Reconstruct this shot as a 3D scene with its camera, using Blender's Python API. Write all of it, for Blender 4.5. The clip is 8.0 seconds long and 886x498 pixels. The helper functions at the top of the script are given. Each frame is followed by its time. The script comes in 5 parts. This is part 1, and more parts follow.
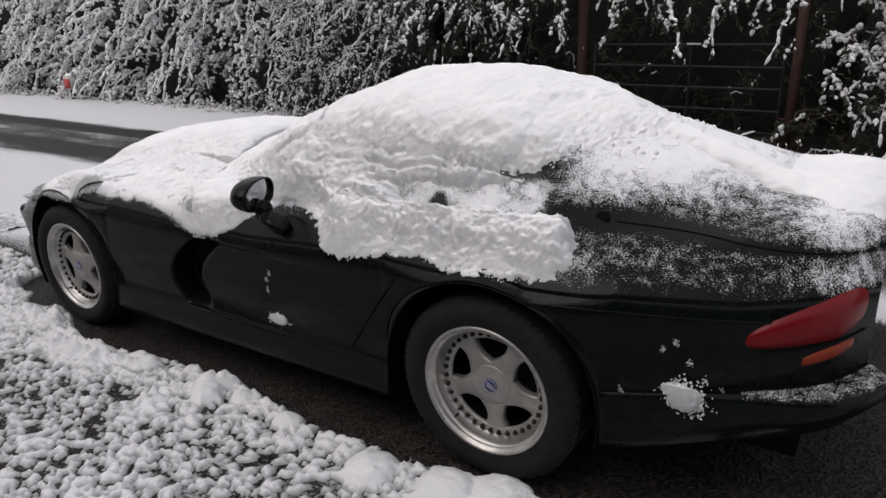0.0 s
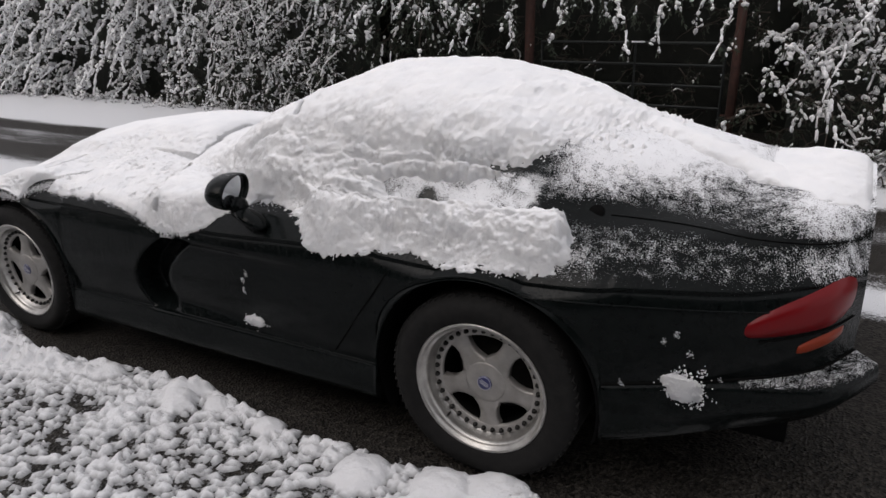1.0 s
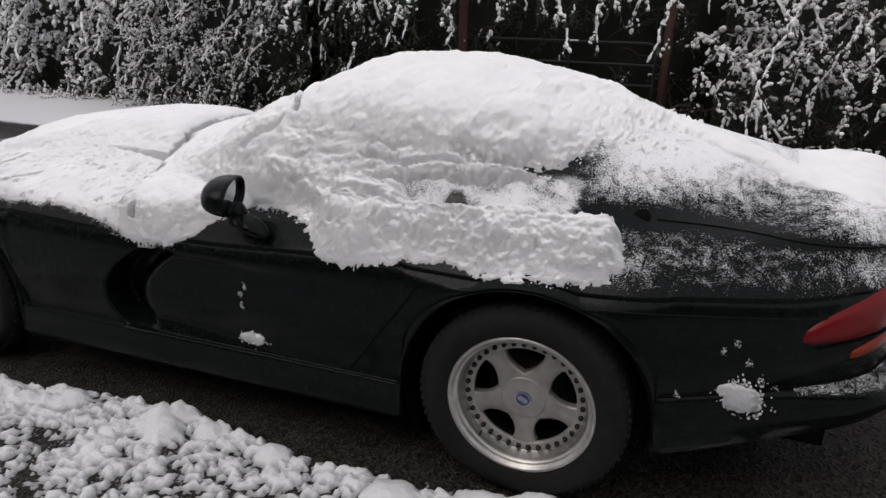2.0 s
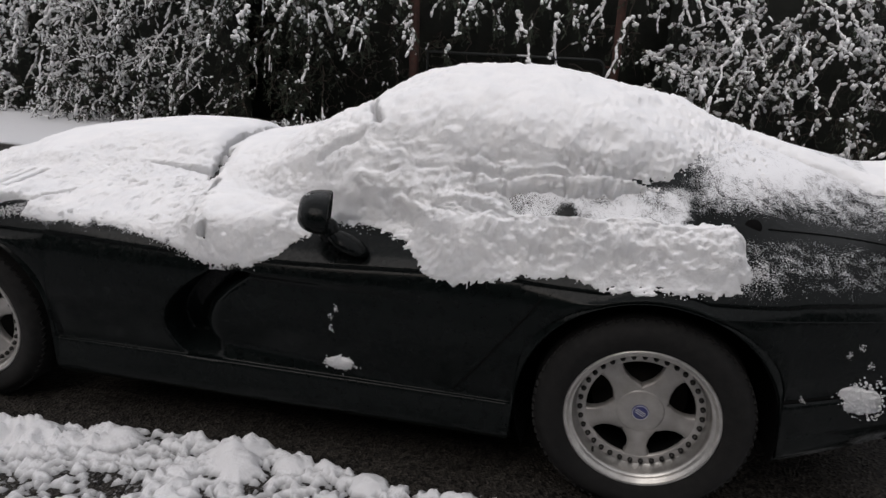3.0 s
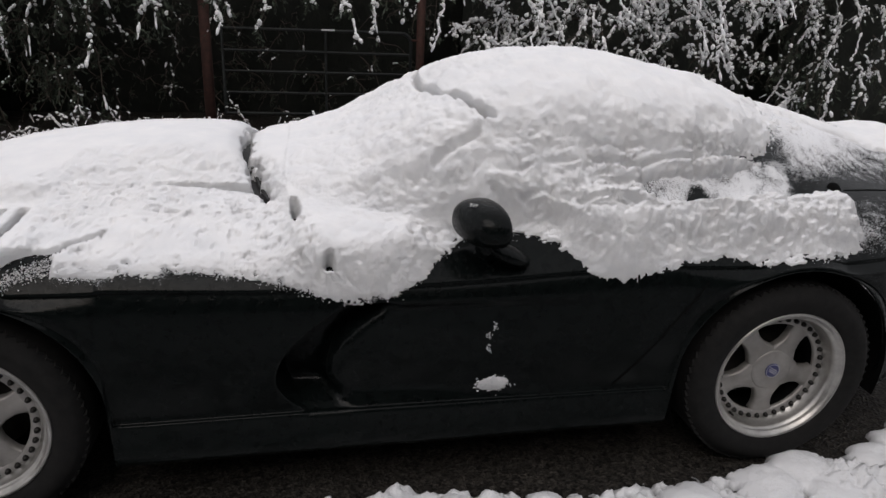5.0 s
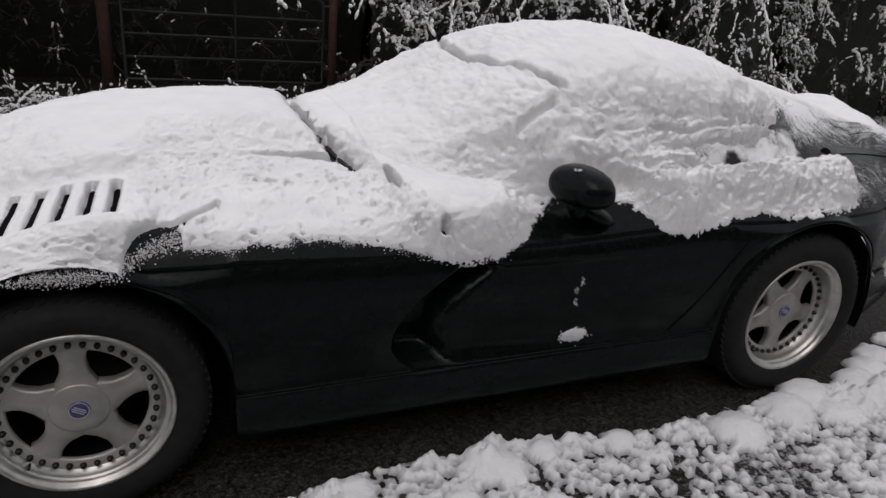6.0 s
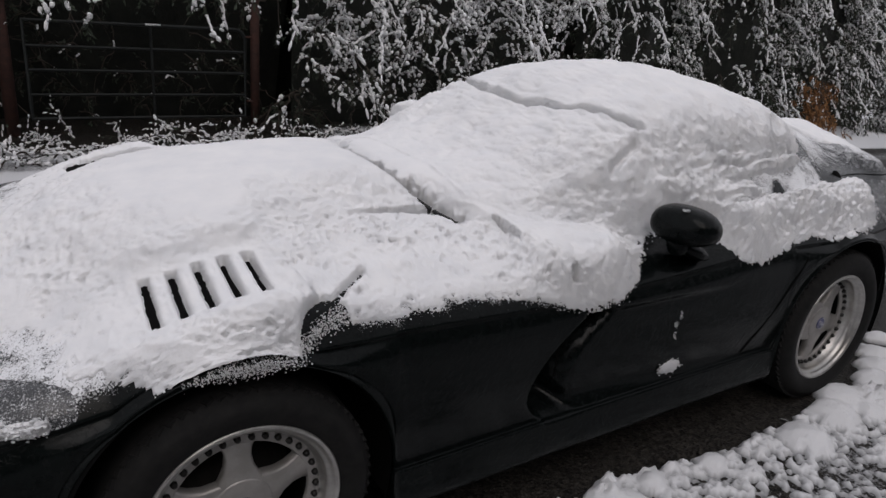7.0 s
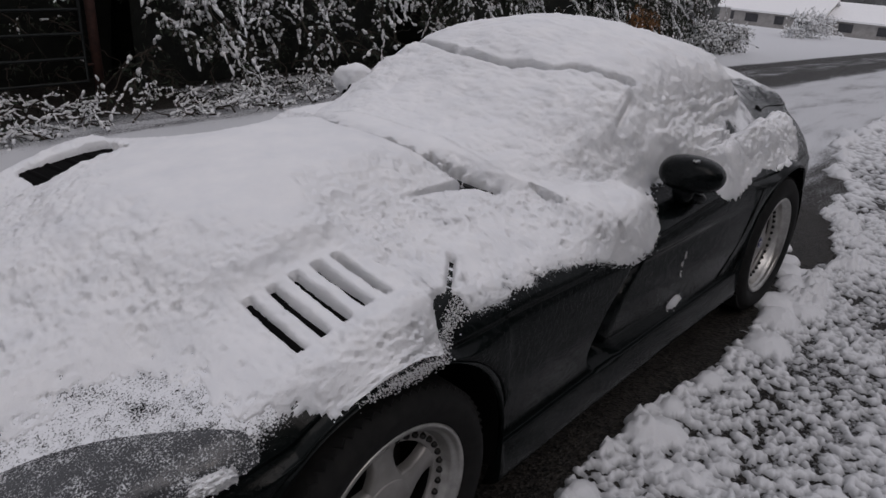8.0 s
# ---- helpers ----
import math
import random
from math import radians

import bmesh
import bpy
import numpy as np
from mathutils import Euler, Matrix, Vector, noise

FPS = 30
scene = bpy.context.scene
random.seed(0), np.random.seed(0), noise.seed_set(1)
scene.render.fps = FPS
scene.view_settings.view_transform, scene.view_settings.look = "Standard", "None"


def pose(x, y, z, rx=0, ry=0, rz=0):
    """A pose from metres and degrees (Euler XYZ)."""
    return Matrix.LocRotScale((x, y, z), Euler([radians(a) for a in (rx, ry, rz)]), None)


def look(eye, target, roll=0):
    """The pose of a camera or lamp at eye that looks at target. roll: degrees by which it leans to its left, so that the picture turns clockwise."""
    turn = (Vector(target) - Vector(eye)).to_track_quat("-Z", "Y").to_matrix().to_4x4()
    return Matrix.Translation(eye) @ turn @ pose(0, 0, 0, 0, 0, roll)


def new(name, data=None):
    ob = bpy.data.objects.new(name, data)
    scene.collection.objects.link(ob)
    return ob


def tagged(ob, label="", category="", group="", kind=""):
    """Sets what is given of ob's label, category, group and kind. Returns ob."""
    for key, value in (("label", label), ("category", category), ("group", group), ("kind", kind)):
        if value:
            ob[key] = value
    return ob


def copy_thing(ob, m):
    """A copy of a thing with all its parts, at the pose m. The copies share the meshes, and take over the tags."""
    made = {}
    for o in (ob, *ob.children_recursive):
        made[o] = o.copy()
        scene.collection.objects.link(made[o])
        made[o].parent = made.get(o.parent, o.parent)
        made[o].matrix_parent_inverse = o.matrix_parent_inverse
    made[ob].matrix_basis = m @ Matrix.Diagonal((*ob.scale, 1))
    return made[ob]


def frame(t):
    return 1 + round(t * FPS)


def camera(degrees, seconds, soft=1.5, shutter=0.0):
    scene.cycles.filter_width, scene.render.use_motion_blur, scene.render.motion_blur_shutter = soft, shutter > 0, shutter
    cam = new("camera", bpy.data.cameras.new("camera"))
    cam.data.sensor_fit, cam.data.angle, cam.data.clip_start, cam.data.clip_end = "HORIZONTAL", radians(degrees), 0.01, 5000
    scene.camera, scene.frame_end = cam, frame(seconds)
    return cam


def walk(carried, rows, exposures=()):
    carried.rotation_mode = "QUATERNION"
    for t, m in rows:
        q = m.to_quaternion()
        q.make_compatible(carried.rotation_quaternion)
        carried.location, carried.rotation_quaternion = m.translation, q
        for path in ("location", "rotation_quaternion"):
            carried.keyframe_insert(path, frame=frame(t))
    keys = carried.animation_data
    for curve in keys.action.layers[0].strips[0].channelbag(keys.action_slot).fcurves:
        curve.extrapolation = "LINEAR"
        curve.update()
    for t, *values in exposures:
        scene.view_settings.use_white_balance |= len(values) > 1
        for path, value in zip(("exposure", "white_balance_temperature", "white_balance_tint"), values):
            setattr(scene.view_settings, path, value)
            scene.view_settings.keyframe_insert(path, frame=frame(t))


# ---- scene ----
cam = camera(65.1, 8.0)
PATH = [
    (0, (1.023, -1.717, 1.559), (-0.032, -0.159, 0.881), -2.18),
    (0.5, (1.030, -1.714, 1.550), (-0.017, -0.185, 0.797), -3.02),
    (1, (0.847, -1.771, 1.545), (-0.053, -0.124, 0.854), -1.21),
    (1.2, (0.745, -1.787, 1.548), (-0.138, -0.132, 0.852), -1.88),
    (2.3, (0.243, -1.788, 1.525), (-0.301, 0.013, 0.847), 2.13),
    (2.5, (0.106, -1.813, 1.525), (-0.386, 0.012, 0.871), 2.43),
    (3, (-0.221, -1.913, 1.496), (-0.620, -0.068, 0.835), 2.30),
    (3.5, (-0.479, -1.858, 1.493), (-0.718, 0.005, 0.807), 1.17),
    (4, (-0.816, -1.797, 1.489), (-0.818, 0.104, 0.868), 1.10),
    (4.2, (-0.965, -1.807, 1.482), (-0.875, 0.081, 0.826), 1.26),
    (5.3, (-1.717, -1.732, 1.484), (-1.247, 0.080, 0.782), 2.84),
    (5.5, (-1.863, -1.732, 1.468), (-1.317, 0.076, 0.811), 2.66),
    (6, (-2.215, -1.663, 1.459), (-1.473, 0.033, 0.702), 5.46),
    (6.5, (-2.475, -1.424, 1.451), (-1.679, 0.194, 0.585), 0.93),
    (7, (-2.832, -1.295, 1.485), (-1.786, 0.269, 0.806), 5.06),
    (7.5, (-3.126, -1.127, 1.505), (-1.939, 0.307, 0.773), 4.46),
    (8, (-3.325, -0.859, 1.545), (-1.947, 0.349, 0.742), 3.89),
]
walk(cam, [(t, look(eye, target, roll)) for t, eye, target, roll in PATH],
     [(0, 0.25, 6700, 14), (4, 0.13, 6700, 13), (5.5, 0.06, 6700, 13), (6.5, -0.08, 6600, 14), (7.2, -0.26, 6550, 15), (8, -0.60, 6450, 16)])

# ---------------- world and light: an even, overcast winter sky ----------------
world = bpy.data.worlds.new("winter_sky")
scene.world = world
world.use_nodes = True
wn = world.node_tree
bg = wn.nodes["Background"]
sky = wn.nodes.new("ShaderNodeTexSky")
sky.sky_type, sky.sun_disc = "NISHITA", False
sky.sun_elevation, sky.sun_rotation = radians(38), radians(200)
sky.dust_density, sky.air_density = 4.0, 1.0
soft_sky = wn.nodes.new("ShaderNodeMixRGB")
soft_sky.inputs[0].default_value = 0.8
soft_sky.inputs[2].default_value = (7.2, 7.3, 7.6, 1)
wn.links.new(sky.outputs[0], soft_sky.inputs[1])
wn.links.new(soft_sky.outputs[0], bg.inputs[0])
bg.inputs[1].default_value = 0.11
sun_data = bpy.data.lights.new("sun", "SUN")
sun_data.energy, sun_data.angle, sun_data.color = 0.7, radians(40), (1.0, 0.98, 0.96)
sun = new("sun", sun_data)
sun.matrix_world = look((-4, -6, 12), (0, 1, 0))


# ---------------- materials ----------------
def mat(name, color=(0.5, 0.5, 0.5), rough=0.5, metal=0.0, coat=0.0):
    m = bpy.data.materials.new(name)
    m.use_nodes = True
    b = m.node_tree.nodes["Principled BSDF"]
    b.inputs["Base Color"].default_value = (*color, 1)
    b.inputs["Roughness"].default_value = rough
    b.inputs["Metallic"].default_value = metal
    b.inputs["Coat Weight"].default_value = coat
    return m


def node(m, kind, **values):
    n = m.node_tree.nodes.new(kind)
    for key, v in values.items():
        n.inputs[key.replace("_", " ")].default_value = v
    return n


def link(m, a, b):
    m.node_tree.links.new(a, b)


def bsdf(m):
    return m.node_tree.nodes["Principled BSDF"]


def noise_of(m, scale, detail=4.0, rough=0.6, vec=None):
    n = node(m, "ShaderNodeTexNoise", Scale=scale, Detail=detail, Roughness=rough)
    if vec is None:
        vec = node(m, "ShaderNodeTexCoord").outputs["Object"]
    link(m, vec, n.inputs["Vector"])
    return n.outputs["Fac"]


def ramp(m, fac, stops):
    r = m.node_tree.nodes.new("ShaderNodeValToRGB")
    link(m, fac, r.inputs[0])
    e = r.color_ramp.elements
    while len(e) < len(stops):
        e.new(0.5)
    for el, (p, c) in zip(e, stops):
        el.position = p
        el.color = (*c, 1) if len(c) == 3 else c
    return r.outputs[0]


def bump(m, height, strength, distance, base=None):
    n = node(m, "ShaderNodeBump", Strength=strength, Distance=distance)
    link(m, height, n.inputs["Height"])
    if base is not None:
        link(m, base, n.inputs["Normal"])
    link(m, n.outputs[0], bsdf(m).inputs["Normal"])
    return n.outputs[0]


def math_node(m, op, a, b, clamp=False):
    n = m.node_tree.nodes.new("ShaderNodeMath")
    n.operation, n.use_clamp = op, clamp
    for k, v in enumerate((a, b)):
        if isinstance(v, (int, float)):
            n.inputs[k].default_value = v
        else:
            link(m, v, n.inputs[k])
    return n.outputs[0]


def mottled(name, stops, scale, rough=0.6, metal=0.0, bump_strength=0.3, bump_distance=0.002, fine=None, coat=0.0):
    m = mat(name, rough=rough, metal=metal, coat=coat)
    link(m, ramp(m, noise_of(m, scale), stops), bsdf(m).inputs["Base Color"])
    bump(m, noise_of(m, fine or scale * 4), bump_strength, bump_distance)
    return m


def snow_material():
    m = mat("snow", rough=0.75)
    b = bsdf(m)
    link(m, ramp(m, noise_of(m, 9), [(0.3, (0.80, 0.81, 0.83)), (0.7, (0.88, 0.88, 0.885))]), b.inputs["Base Color"])
    # level snow settled smooth; snow on the slopes is crumbly
    tilt = node(m, "ShaderNodeSeparateXYZ")
    link(m, node(m, "ShaderNodeNewGeometry").outputs["Normal"], tilt.inputs[0])
    slope = math_node(m, "MULTIPLY_ADD", tilt.outputs[2], -1.5, True)
    slope.node.inputs[2].default_value = 1.6
    n1 = bump(m, math_node(m, "MULTIPLY", noise_of(m, 55, 5), slope), 0.6, 0.013)
    bump(m, math_node(m, "MULTIPLY", noise_of(m, 210, 5, 0.8), slope), 1.0, 0.009, n1)
    b.inputs["Subsurface Weight"].default_value = 0.0
    return m


def dusted(m, base_link, base_rough, scale=250.0):
    """Adds a sprinkling of snow grains where the mesh's 'dust' amount says that some lie."""
    att = m.node_tree.nodes.new("ShaderNodeAttribute")
    att.attribute_name = "dust"
    grain = noise_of(m, scale, 3, 0.7)
    patch = noise_of(m, 26, 3, 0.6)
    mix = math_node(m, "ADD", math_node(m, "MULTIPLY", grain, 0.70), math_node(m, "MULTIPLY", patch, 0.30))
    level = math_node(m, "MULTIPLY_ADD", att.outputs["Fac"], 0.40)
    level.node.inputs[2].default_value = 0.31
    over = math_node(m, "MULTIPLY", math_node(m, "SUBTRACT", level, mix), 14.0, True)
    here = math_node(m, "MULTIPLY", over, math_node(m, "GREATER_THAN", att.outputs["Fac"], 0.02))
    mx = m.node_tree.nodes.new("ShaderNodeMixRGB")
    link(m, here, mx.inputs[0])
    if isinstance(base_link, tuple):
        mx.inputs[1].default_value = (*base_link, 1)
    else:
        link(m, base_link, mx.inputs[1])
    mx.inputs[2].default_value = (0.82, 0.83, 0.85, 1)
    link(m, mx.outputs[0], bsdf(m).inputs["Base Color"])
    r = math_node(m, "MULTIPLY_ADD", here, 0.6)
    r.node.inputs[2].default_value = base_rough
    link(m, r, bsdf(m).inputs["Roughness"])
    c = math_node(m, "SUBTRACT", 1.0, here)
    link(m, math_node(m, "MULTIPLY", c, 0.12), bsdf(m).inputs["Coat Weight"])
    beads = math_node(m, "MULTIPLY_ADD", ramp(m, noise_of(m, 70, 3, 0.6), [(0.50, (0, 0, 0)), (0.62, (1, 1, 1))]), 0.16)
    link(m, here, beads.node.inputs[2])
    bump(m, beads, 0.7, 0.006)
    return m


def wet_snow_material():
    """Half-melted snow: the thin, soaked parts are grey with meltwater and grit."""
    m = mat("wet_snow", rough=0.6)
    b = bsdf(m)
    att = m.node_tree.nodes.new("ShaderNodeAttribute")
    att.attribute_name = "wet"
    soak = math_node(m, "MULTIPLY_ADD", noise_of(m, 40, 4), 0.5)
    soak.node.inputs[2].default_value = -0.25
    col = ramp(m, math_node(m, "ADD", att.outputs["Fac"], soak), [(0.1, (0.74, 0.745, 0.76)), (0.55, (0.46, 0.465, 0.475)), (1.0, (0.16, 0.163, 0.165))])
    link(m, col, b.inputs["Base Color"])
    n1 = bump(m, noise_of(m, 70, 5), 0.5, 0.010)
    bump(m, noise_of(m, 300, 4, 0.7), 0.5, 0.003, n1)
    return m


SNOW = snow_material()
WET_SNOW = wet_snow_material()
PAINT = mat("dark_green_paint", rough=0.32)
bsdf(PAINT).inputs["Coat Roughness"].default_value = 0.12
bsdf(PAINT).inputs["Specular IOR Level"].default_value = 0.06
dusted(PAINT, ramp(PAINT, noise_of(PAINT, 30, 5), [(0.35, (0.0022, 0.0032, 0.0031)), (0.7, (0.0038, 0.0054, 0.0052))]), 0.22)
GLASS = mat("tinted_glass", rough=0.06)
bsdf(GLASS).inputs["Specular IOR Level"].default_value = 0.15
dusted(GLASS, (0.006, 0.008, 0.008), 0.08, 330)
TRIM = mottled("black_trim", [(0.3, (0.008, 0.008, 0.008)), (0.7, (0.02, 0.02, 0.02))], 60, rough=0.6)
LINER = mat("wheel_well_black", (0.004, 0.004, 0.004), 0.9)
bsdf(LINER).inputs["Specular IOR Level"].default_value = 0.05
RUBBER = mottled("tyre_rubber", [(0.3, (0.005, 0.005, 0.005)), (0.7, (0.012, 0.0115, 0.011))], 40, rough=0.8, bump_strength=0.3, bump_distance=0.001)
bsdf(RUBBER).inputs["Specular IOR Level"].default_value = 0.2
ALLOY = mottled("satin_alloy", [(0.35, (0.25, 0.24, 0.228)), (0.7, (0.35, 0.335, 0.32))], 14, rough=0.45, metal=0.55, bump_strength=0.12, bump_distance=0.0008, fine=300)
POLISHED = mottled("polished_rim_lip", [(0.3, (0.30, 0.29, 0.275)), (0.7, (0.46, 0.45, 0.43))], 22, rough=0.34, metal=0.8, bump_strength=0.08, bump_distance=0.0006)
STEEL = mat("dark_bolt_steel", (0.022, 0.021, 0.020), 0.4, 0.8)
BRAKE = mottled("rusty_disc", [(0.3, (0.012, 0.011, 0.010)), (0.7, (0.03, 0.026, 0.022))], 30, rough=0.7, metal=0.4)
BLUE = mat("emblem_blue", (0.015, 0.018, 0.10), 0.3, 0, 0.6)
EMBLEM_LIGHT = mat("emblem_silver", (0.5, 0.5, 0.55), 0.35, 0.6)
RED_LENS = mat("red_lens", (0.13, 0.003, 0.005), 0.35, 0, 0.12)
bsdf(RED_LENS).inputs["Specular IOR Level"].default_value = 0.15
AMBER_LENS = mat("amber_lens", (0.18, 0.022, 0.006), 0.35, 0, 0.12)
bsdf(AMBER_LENS).inputs["Specular IOR Level"].default_value = 0.15
HEAD_LENS = mat("headlamp_cover", rough=0.2)
dusted(HEAD_LENS, (0.045, 0.047, 0.050), 0.15, 260)
MIRROR = mat("mirror_glass", (0.75, 0.78, 0.80), 0.05, 1.0)
BARK = mottled("bark", [(0.3, (0.02, 0.015, 0.011)), (0.7, (0.06, 0.045, 0.034))], 25, rough=0.9, bump_distance=0.01)
LEAF = mottled("conifer_leaf", [(0.3, (0.006, 0.012, 0.006)), (0.7, (0.022, 0.036, 0.016))], 12, rough=0.6)
DEAD = mottled("dead_fern", [(0.3, (0.16, 0.07, 0.025)), (0.7, (0.32, 0.16, 0.06))], 12, rough=0.8)
# near-black that puts the shade inside hedges and trees into the colour
CORE = mottled("shade_black", [(0.3, (0.003, 0.004, 0.003)), (0.7, (0.012, 0.014, 0.010))], 5, rough=0.95, bump_distance=0.05)
RUST = mottled("rusty_post", [(0.3, (0.022, 0.009, 0.007)), (0.7, (0.06, 0.022, 0.015))], 14, rough=0.85, bump_distance=0.004)
GATE = mottled("weathered_gate_steel", [(0.3, (0.007, 0.009, 0.009)), (0.7, (0.018, 0.022, 0.022))], 20, rough=0.6, metal=0.3)


def asphalt_material():
    m = mat("wet_asphalt", rough=0.5)
    bsdf(m).inputs["Specular IOR Level"].default_value = 0.10
    v = node(m, "ShaderNodeTexVoronoi", Scale=95.0)
    link(m, node(m, "ShaderNodeTexCoord").outputs["Object"], v.inputs["Vector"])
    stone = ramp(m, v.outputs["Color"], [(0.2, (0.010, 0.009, 0.008)), (0.85, (0.060, 0.054, 0.047))])
    damp = noise_of(m, 3.0, 5)
    mx = m.node_tree.nodes.new("ShaderNodeMixRGB")
    mx.blend_type = "MULTIPLY"
    mx.inputs[0].default_value = 0.6
    link(m, stone, mx.inputs[1])
    link(m, damp, mx.inputs[2])
    # thin slush lying on the lane and the far verge
    co = node(m, "ShaderNodeSeparateXYZ")
    link(m, node(m, "ShaderNodeTexCoord").outputs["Object"], co.inputs[0])
    att = m.node_tree.nodes.new("ShaderNodeAttribute")
    att.attribute_name = "slush"
    mp = node(m, "ShaderNodeMapping")
    mp.inputs["Scale"].default_value = (0.35, 1.6, 1.0)
    link(m, node(m, "ShaderNodeTexCoord").outputs["Object"], mp.inputs[0])
    streak = noise_of(m, 2.2, 6, 0.65, mp.outputs[0])
    grain = noise_of(m, 62, 4, 0.7)
    mixn = math_node(m, "ADD", math_node(m, "MULTIPLY", streak, 0.45), math_node(m, "MULTIPLY", grain, 0.55))
    over = math_node(m, "MULTIPLY", math_node(m, "SUBTRACT", math_node(m, "MULTIPLY_ADD", att.outputs["Fac"], 0.6), mixn), 7.0, True)
    over.node.inputs[0].links[0].from_node.inputs[0].links[0].from_node.inputs[2].default_value = 0.2
    sn = m.node_tree.nodes.new("ShaderNodeMixRGB")
    link(m, over, sn.inputs[0])
    link(m, mx.outputs[0], sn.inputs[1])
    sn.inputs[2].default_value = (0.66, 0.67, 0.69, 1)
    link(m, sn.outputs[0], bsdf(m).inputs["Base Color"])
    r = math_node(m, "MULTIPLY_ADD", over, 0.35)
    r.node.inputs[2].default_value = 0.5
    link(m, r, bsdf(m).inputs["Roughness"])
    b1 = bump(m, v.outputs["Distance"], 0.9, 0.008)
    bump(m, over, 0.6, 0.02, b1)
    return m


ASPHALT = asphalt_material()


# ---------------- mesh helpers ----------------
def mesh_of(name, verts, faces, material, smooth=True):
    me = bpy.data.meshes.new(name)
    me.from_pydata([tuple(map(float, v)) for v in verts], [], [tuple(map(int, f)) for f in faces])
    if material:
        me.materials.append(material)
    if smooth:
        me.polygons.foreach_set("use_smooth", [True] * len(me.polygons))
    me.update()
    return me


def raw_part(name, verts, faces, material, parent=None, label="", smooth=True):
    ob = new(name, mesh_of(name, verts, faces, material, smooth))
    ob.parent = parent
    return tagged(ob, label)


def part(name, bm, material, parent=None, label="", smooth=True):
    me = bpy.data.meshes.new(name)
    bm.to_mesh(me)
    bm.free()
    me.materials.append(material)
    if smooth:
        me.polygons.foreach_set("use_smooth", [True] * len(me.polygons))
    ob = new(name, me)
    ob.parent = parent
    return tagged(ob, label)


def empty(name, m, label, category, **kw):
    ob = new(name)
    ob.matrix_world = m
    return tagged(ob, label, category, **kw)


def curve_at(pairs, x):
    """A smooth curve through (x, value) pairs that does not overshoot."""
    px = np.array([p[0] for p in pairs], float)
    py = np.array([p[1] for p in pairs], float)
    h = np.diff(px)
    d = np.diff(py) / h
    m = np.zeros(len(px))
    for k in range(1, len(px) - 1):
        if d[k - 1] * d[k] > 0:
            w1, w2 = 2 * h[k] + h[k - 1], h[k] + 2 * h[k - 1]
            m[k] = (w1 + w2) / (w1 / d[k - 1] + w2 / d[k])
    m[0], m[-1] = d[0], d[-1]
    x = np.clip(np.asarray(x, float), px[0], px[-1])
    k = np.clip(np.searchsorted(px, x) - 1, 0, len(h) - 1)
    s = (x - px[k]) / h[k]
    return ((1 + 2 * s) * (1 - s) ** 2 * py[k] + s * (1 - s) ** 2 * h[k] * m[k] + s * s * (3 - 2 * s) * py[k + 1] + s * s * (s - 1) * h[k] * m[k + 1])


def hash3(i, j, k, seed):
    n = (i * 374761393 + j * 668265263 + k * 2147483647 + seed * 1274126177) & 0xFFFFFFFF
    n = ((n ^ (n >> 13)) * 1274126177) & 0xFFFFFFFF
    return ((n ^ (n >> 16)) & 0xFFFF) / 65535.0


def vnoise(p, scale, seed=0):
    """Value noise, 0 to 1, at an array of points."""
    q = np.asarray(p, float) * scale
    f = np.floor(q)
    i = f.astype(np.int64)
    t = q - f
    t = t * t * (3 - 2 * t)
    out = 0
    for dx in (0, 1):
        for dy in (0, 1):
            for dz in (0, 1):
                w = (t[..., 0] if dx else 1 - t[..., 0]) * (t[..., 1] if dy else 1 - t[..., 1]) * (t[..., 2] if dz else 1 - t[..., 2])
                out = out + w * hash3(i[..., 0] + dx, i[..., 1] + dy, i[..., 2] + dz, seed)
    return out


def lumps(p, scale, seed=0):
    """Rounded lumps packed together: 1 on a lump's top, 0 in the clefts between."""
    q = np.asarray(p, float) * scale
    i = np.floor(q).astype(np.int64)
    best = np.full(q.shape[:-1], 9.0)
    for dx in (-1, 0, 1):
        for dy in (-1, 0, 1):
            for dz in (-1, 0, 1):
                a, b, c = i[..., 0] + dx, i[..., 1] + dy, i[..., 2] + dz
                d = (a + hash3(a, b, c, seed) - q[..., 0]) ** 2 + (b + hash3(a, b, c, seed + 1) - q[..., 1]) ** 2 + (c + hash3(a, b, c, seed + 2) - q[..., 2]) ** 2
                best = np.minimum(best, d)
    return np.sqrt(np.clip(1 - best / 0.9, 0, 1))


def fractal(p, scale, octaves=4, seed=0, gain=0.5):
    total, amp, norm = 0, 1.0, 0
    for o in range(octaves):
        total = total + amp * vnoise(p, scale * 2 ** o, seed + 17 * o)
        norm += amp
        amp *= gain
    return total / norm


def smoothstep(a, b, x):
    t = np.clip((x - a) / (b - a), 0, 1)
    return t * t * (3 - 2 * t)


# ---------------- the ground ----------------
def ground_z(x, y):
    return -0.05 * np.maximum(0, np.minimum(y, 9) - 2.0) - 0.04 * np.clip(x - 6, 0, 35) - 0.0735 * np.clip(x - 41, 0, 90)


def axis_steps(spans):
    out = []
    for a, b, step in spans:
        out += list(np.arange(a, b - 1e-6, step))
    return np.array(out + [spans[-1][1]])


def sheet(gx, gy, zf):
    X, Y = np.meshgrid(gx, gy, indexing="ij")
    Z = zf(X, Y)
    n, k = len(gx), len(gy)
    idx = np.arange(n * k).reshape(n, k)
    faces = np.stack([idx[:-1, :-1], idx[1:, :-1], idx[1:, 1:], idx[:-1, 1:]], -1).reshape(-1, 4)
    return np.stack([X, Y, Z], -1).reshape(-1, 3), faces


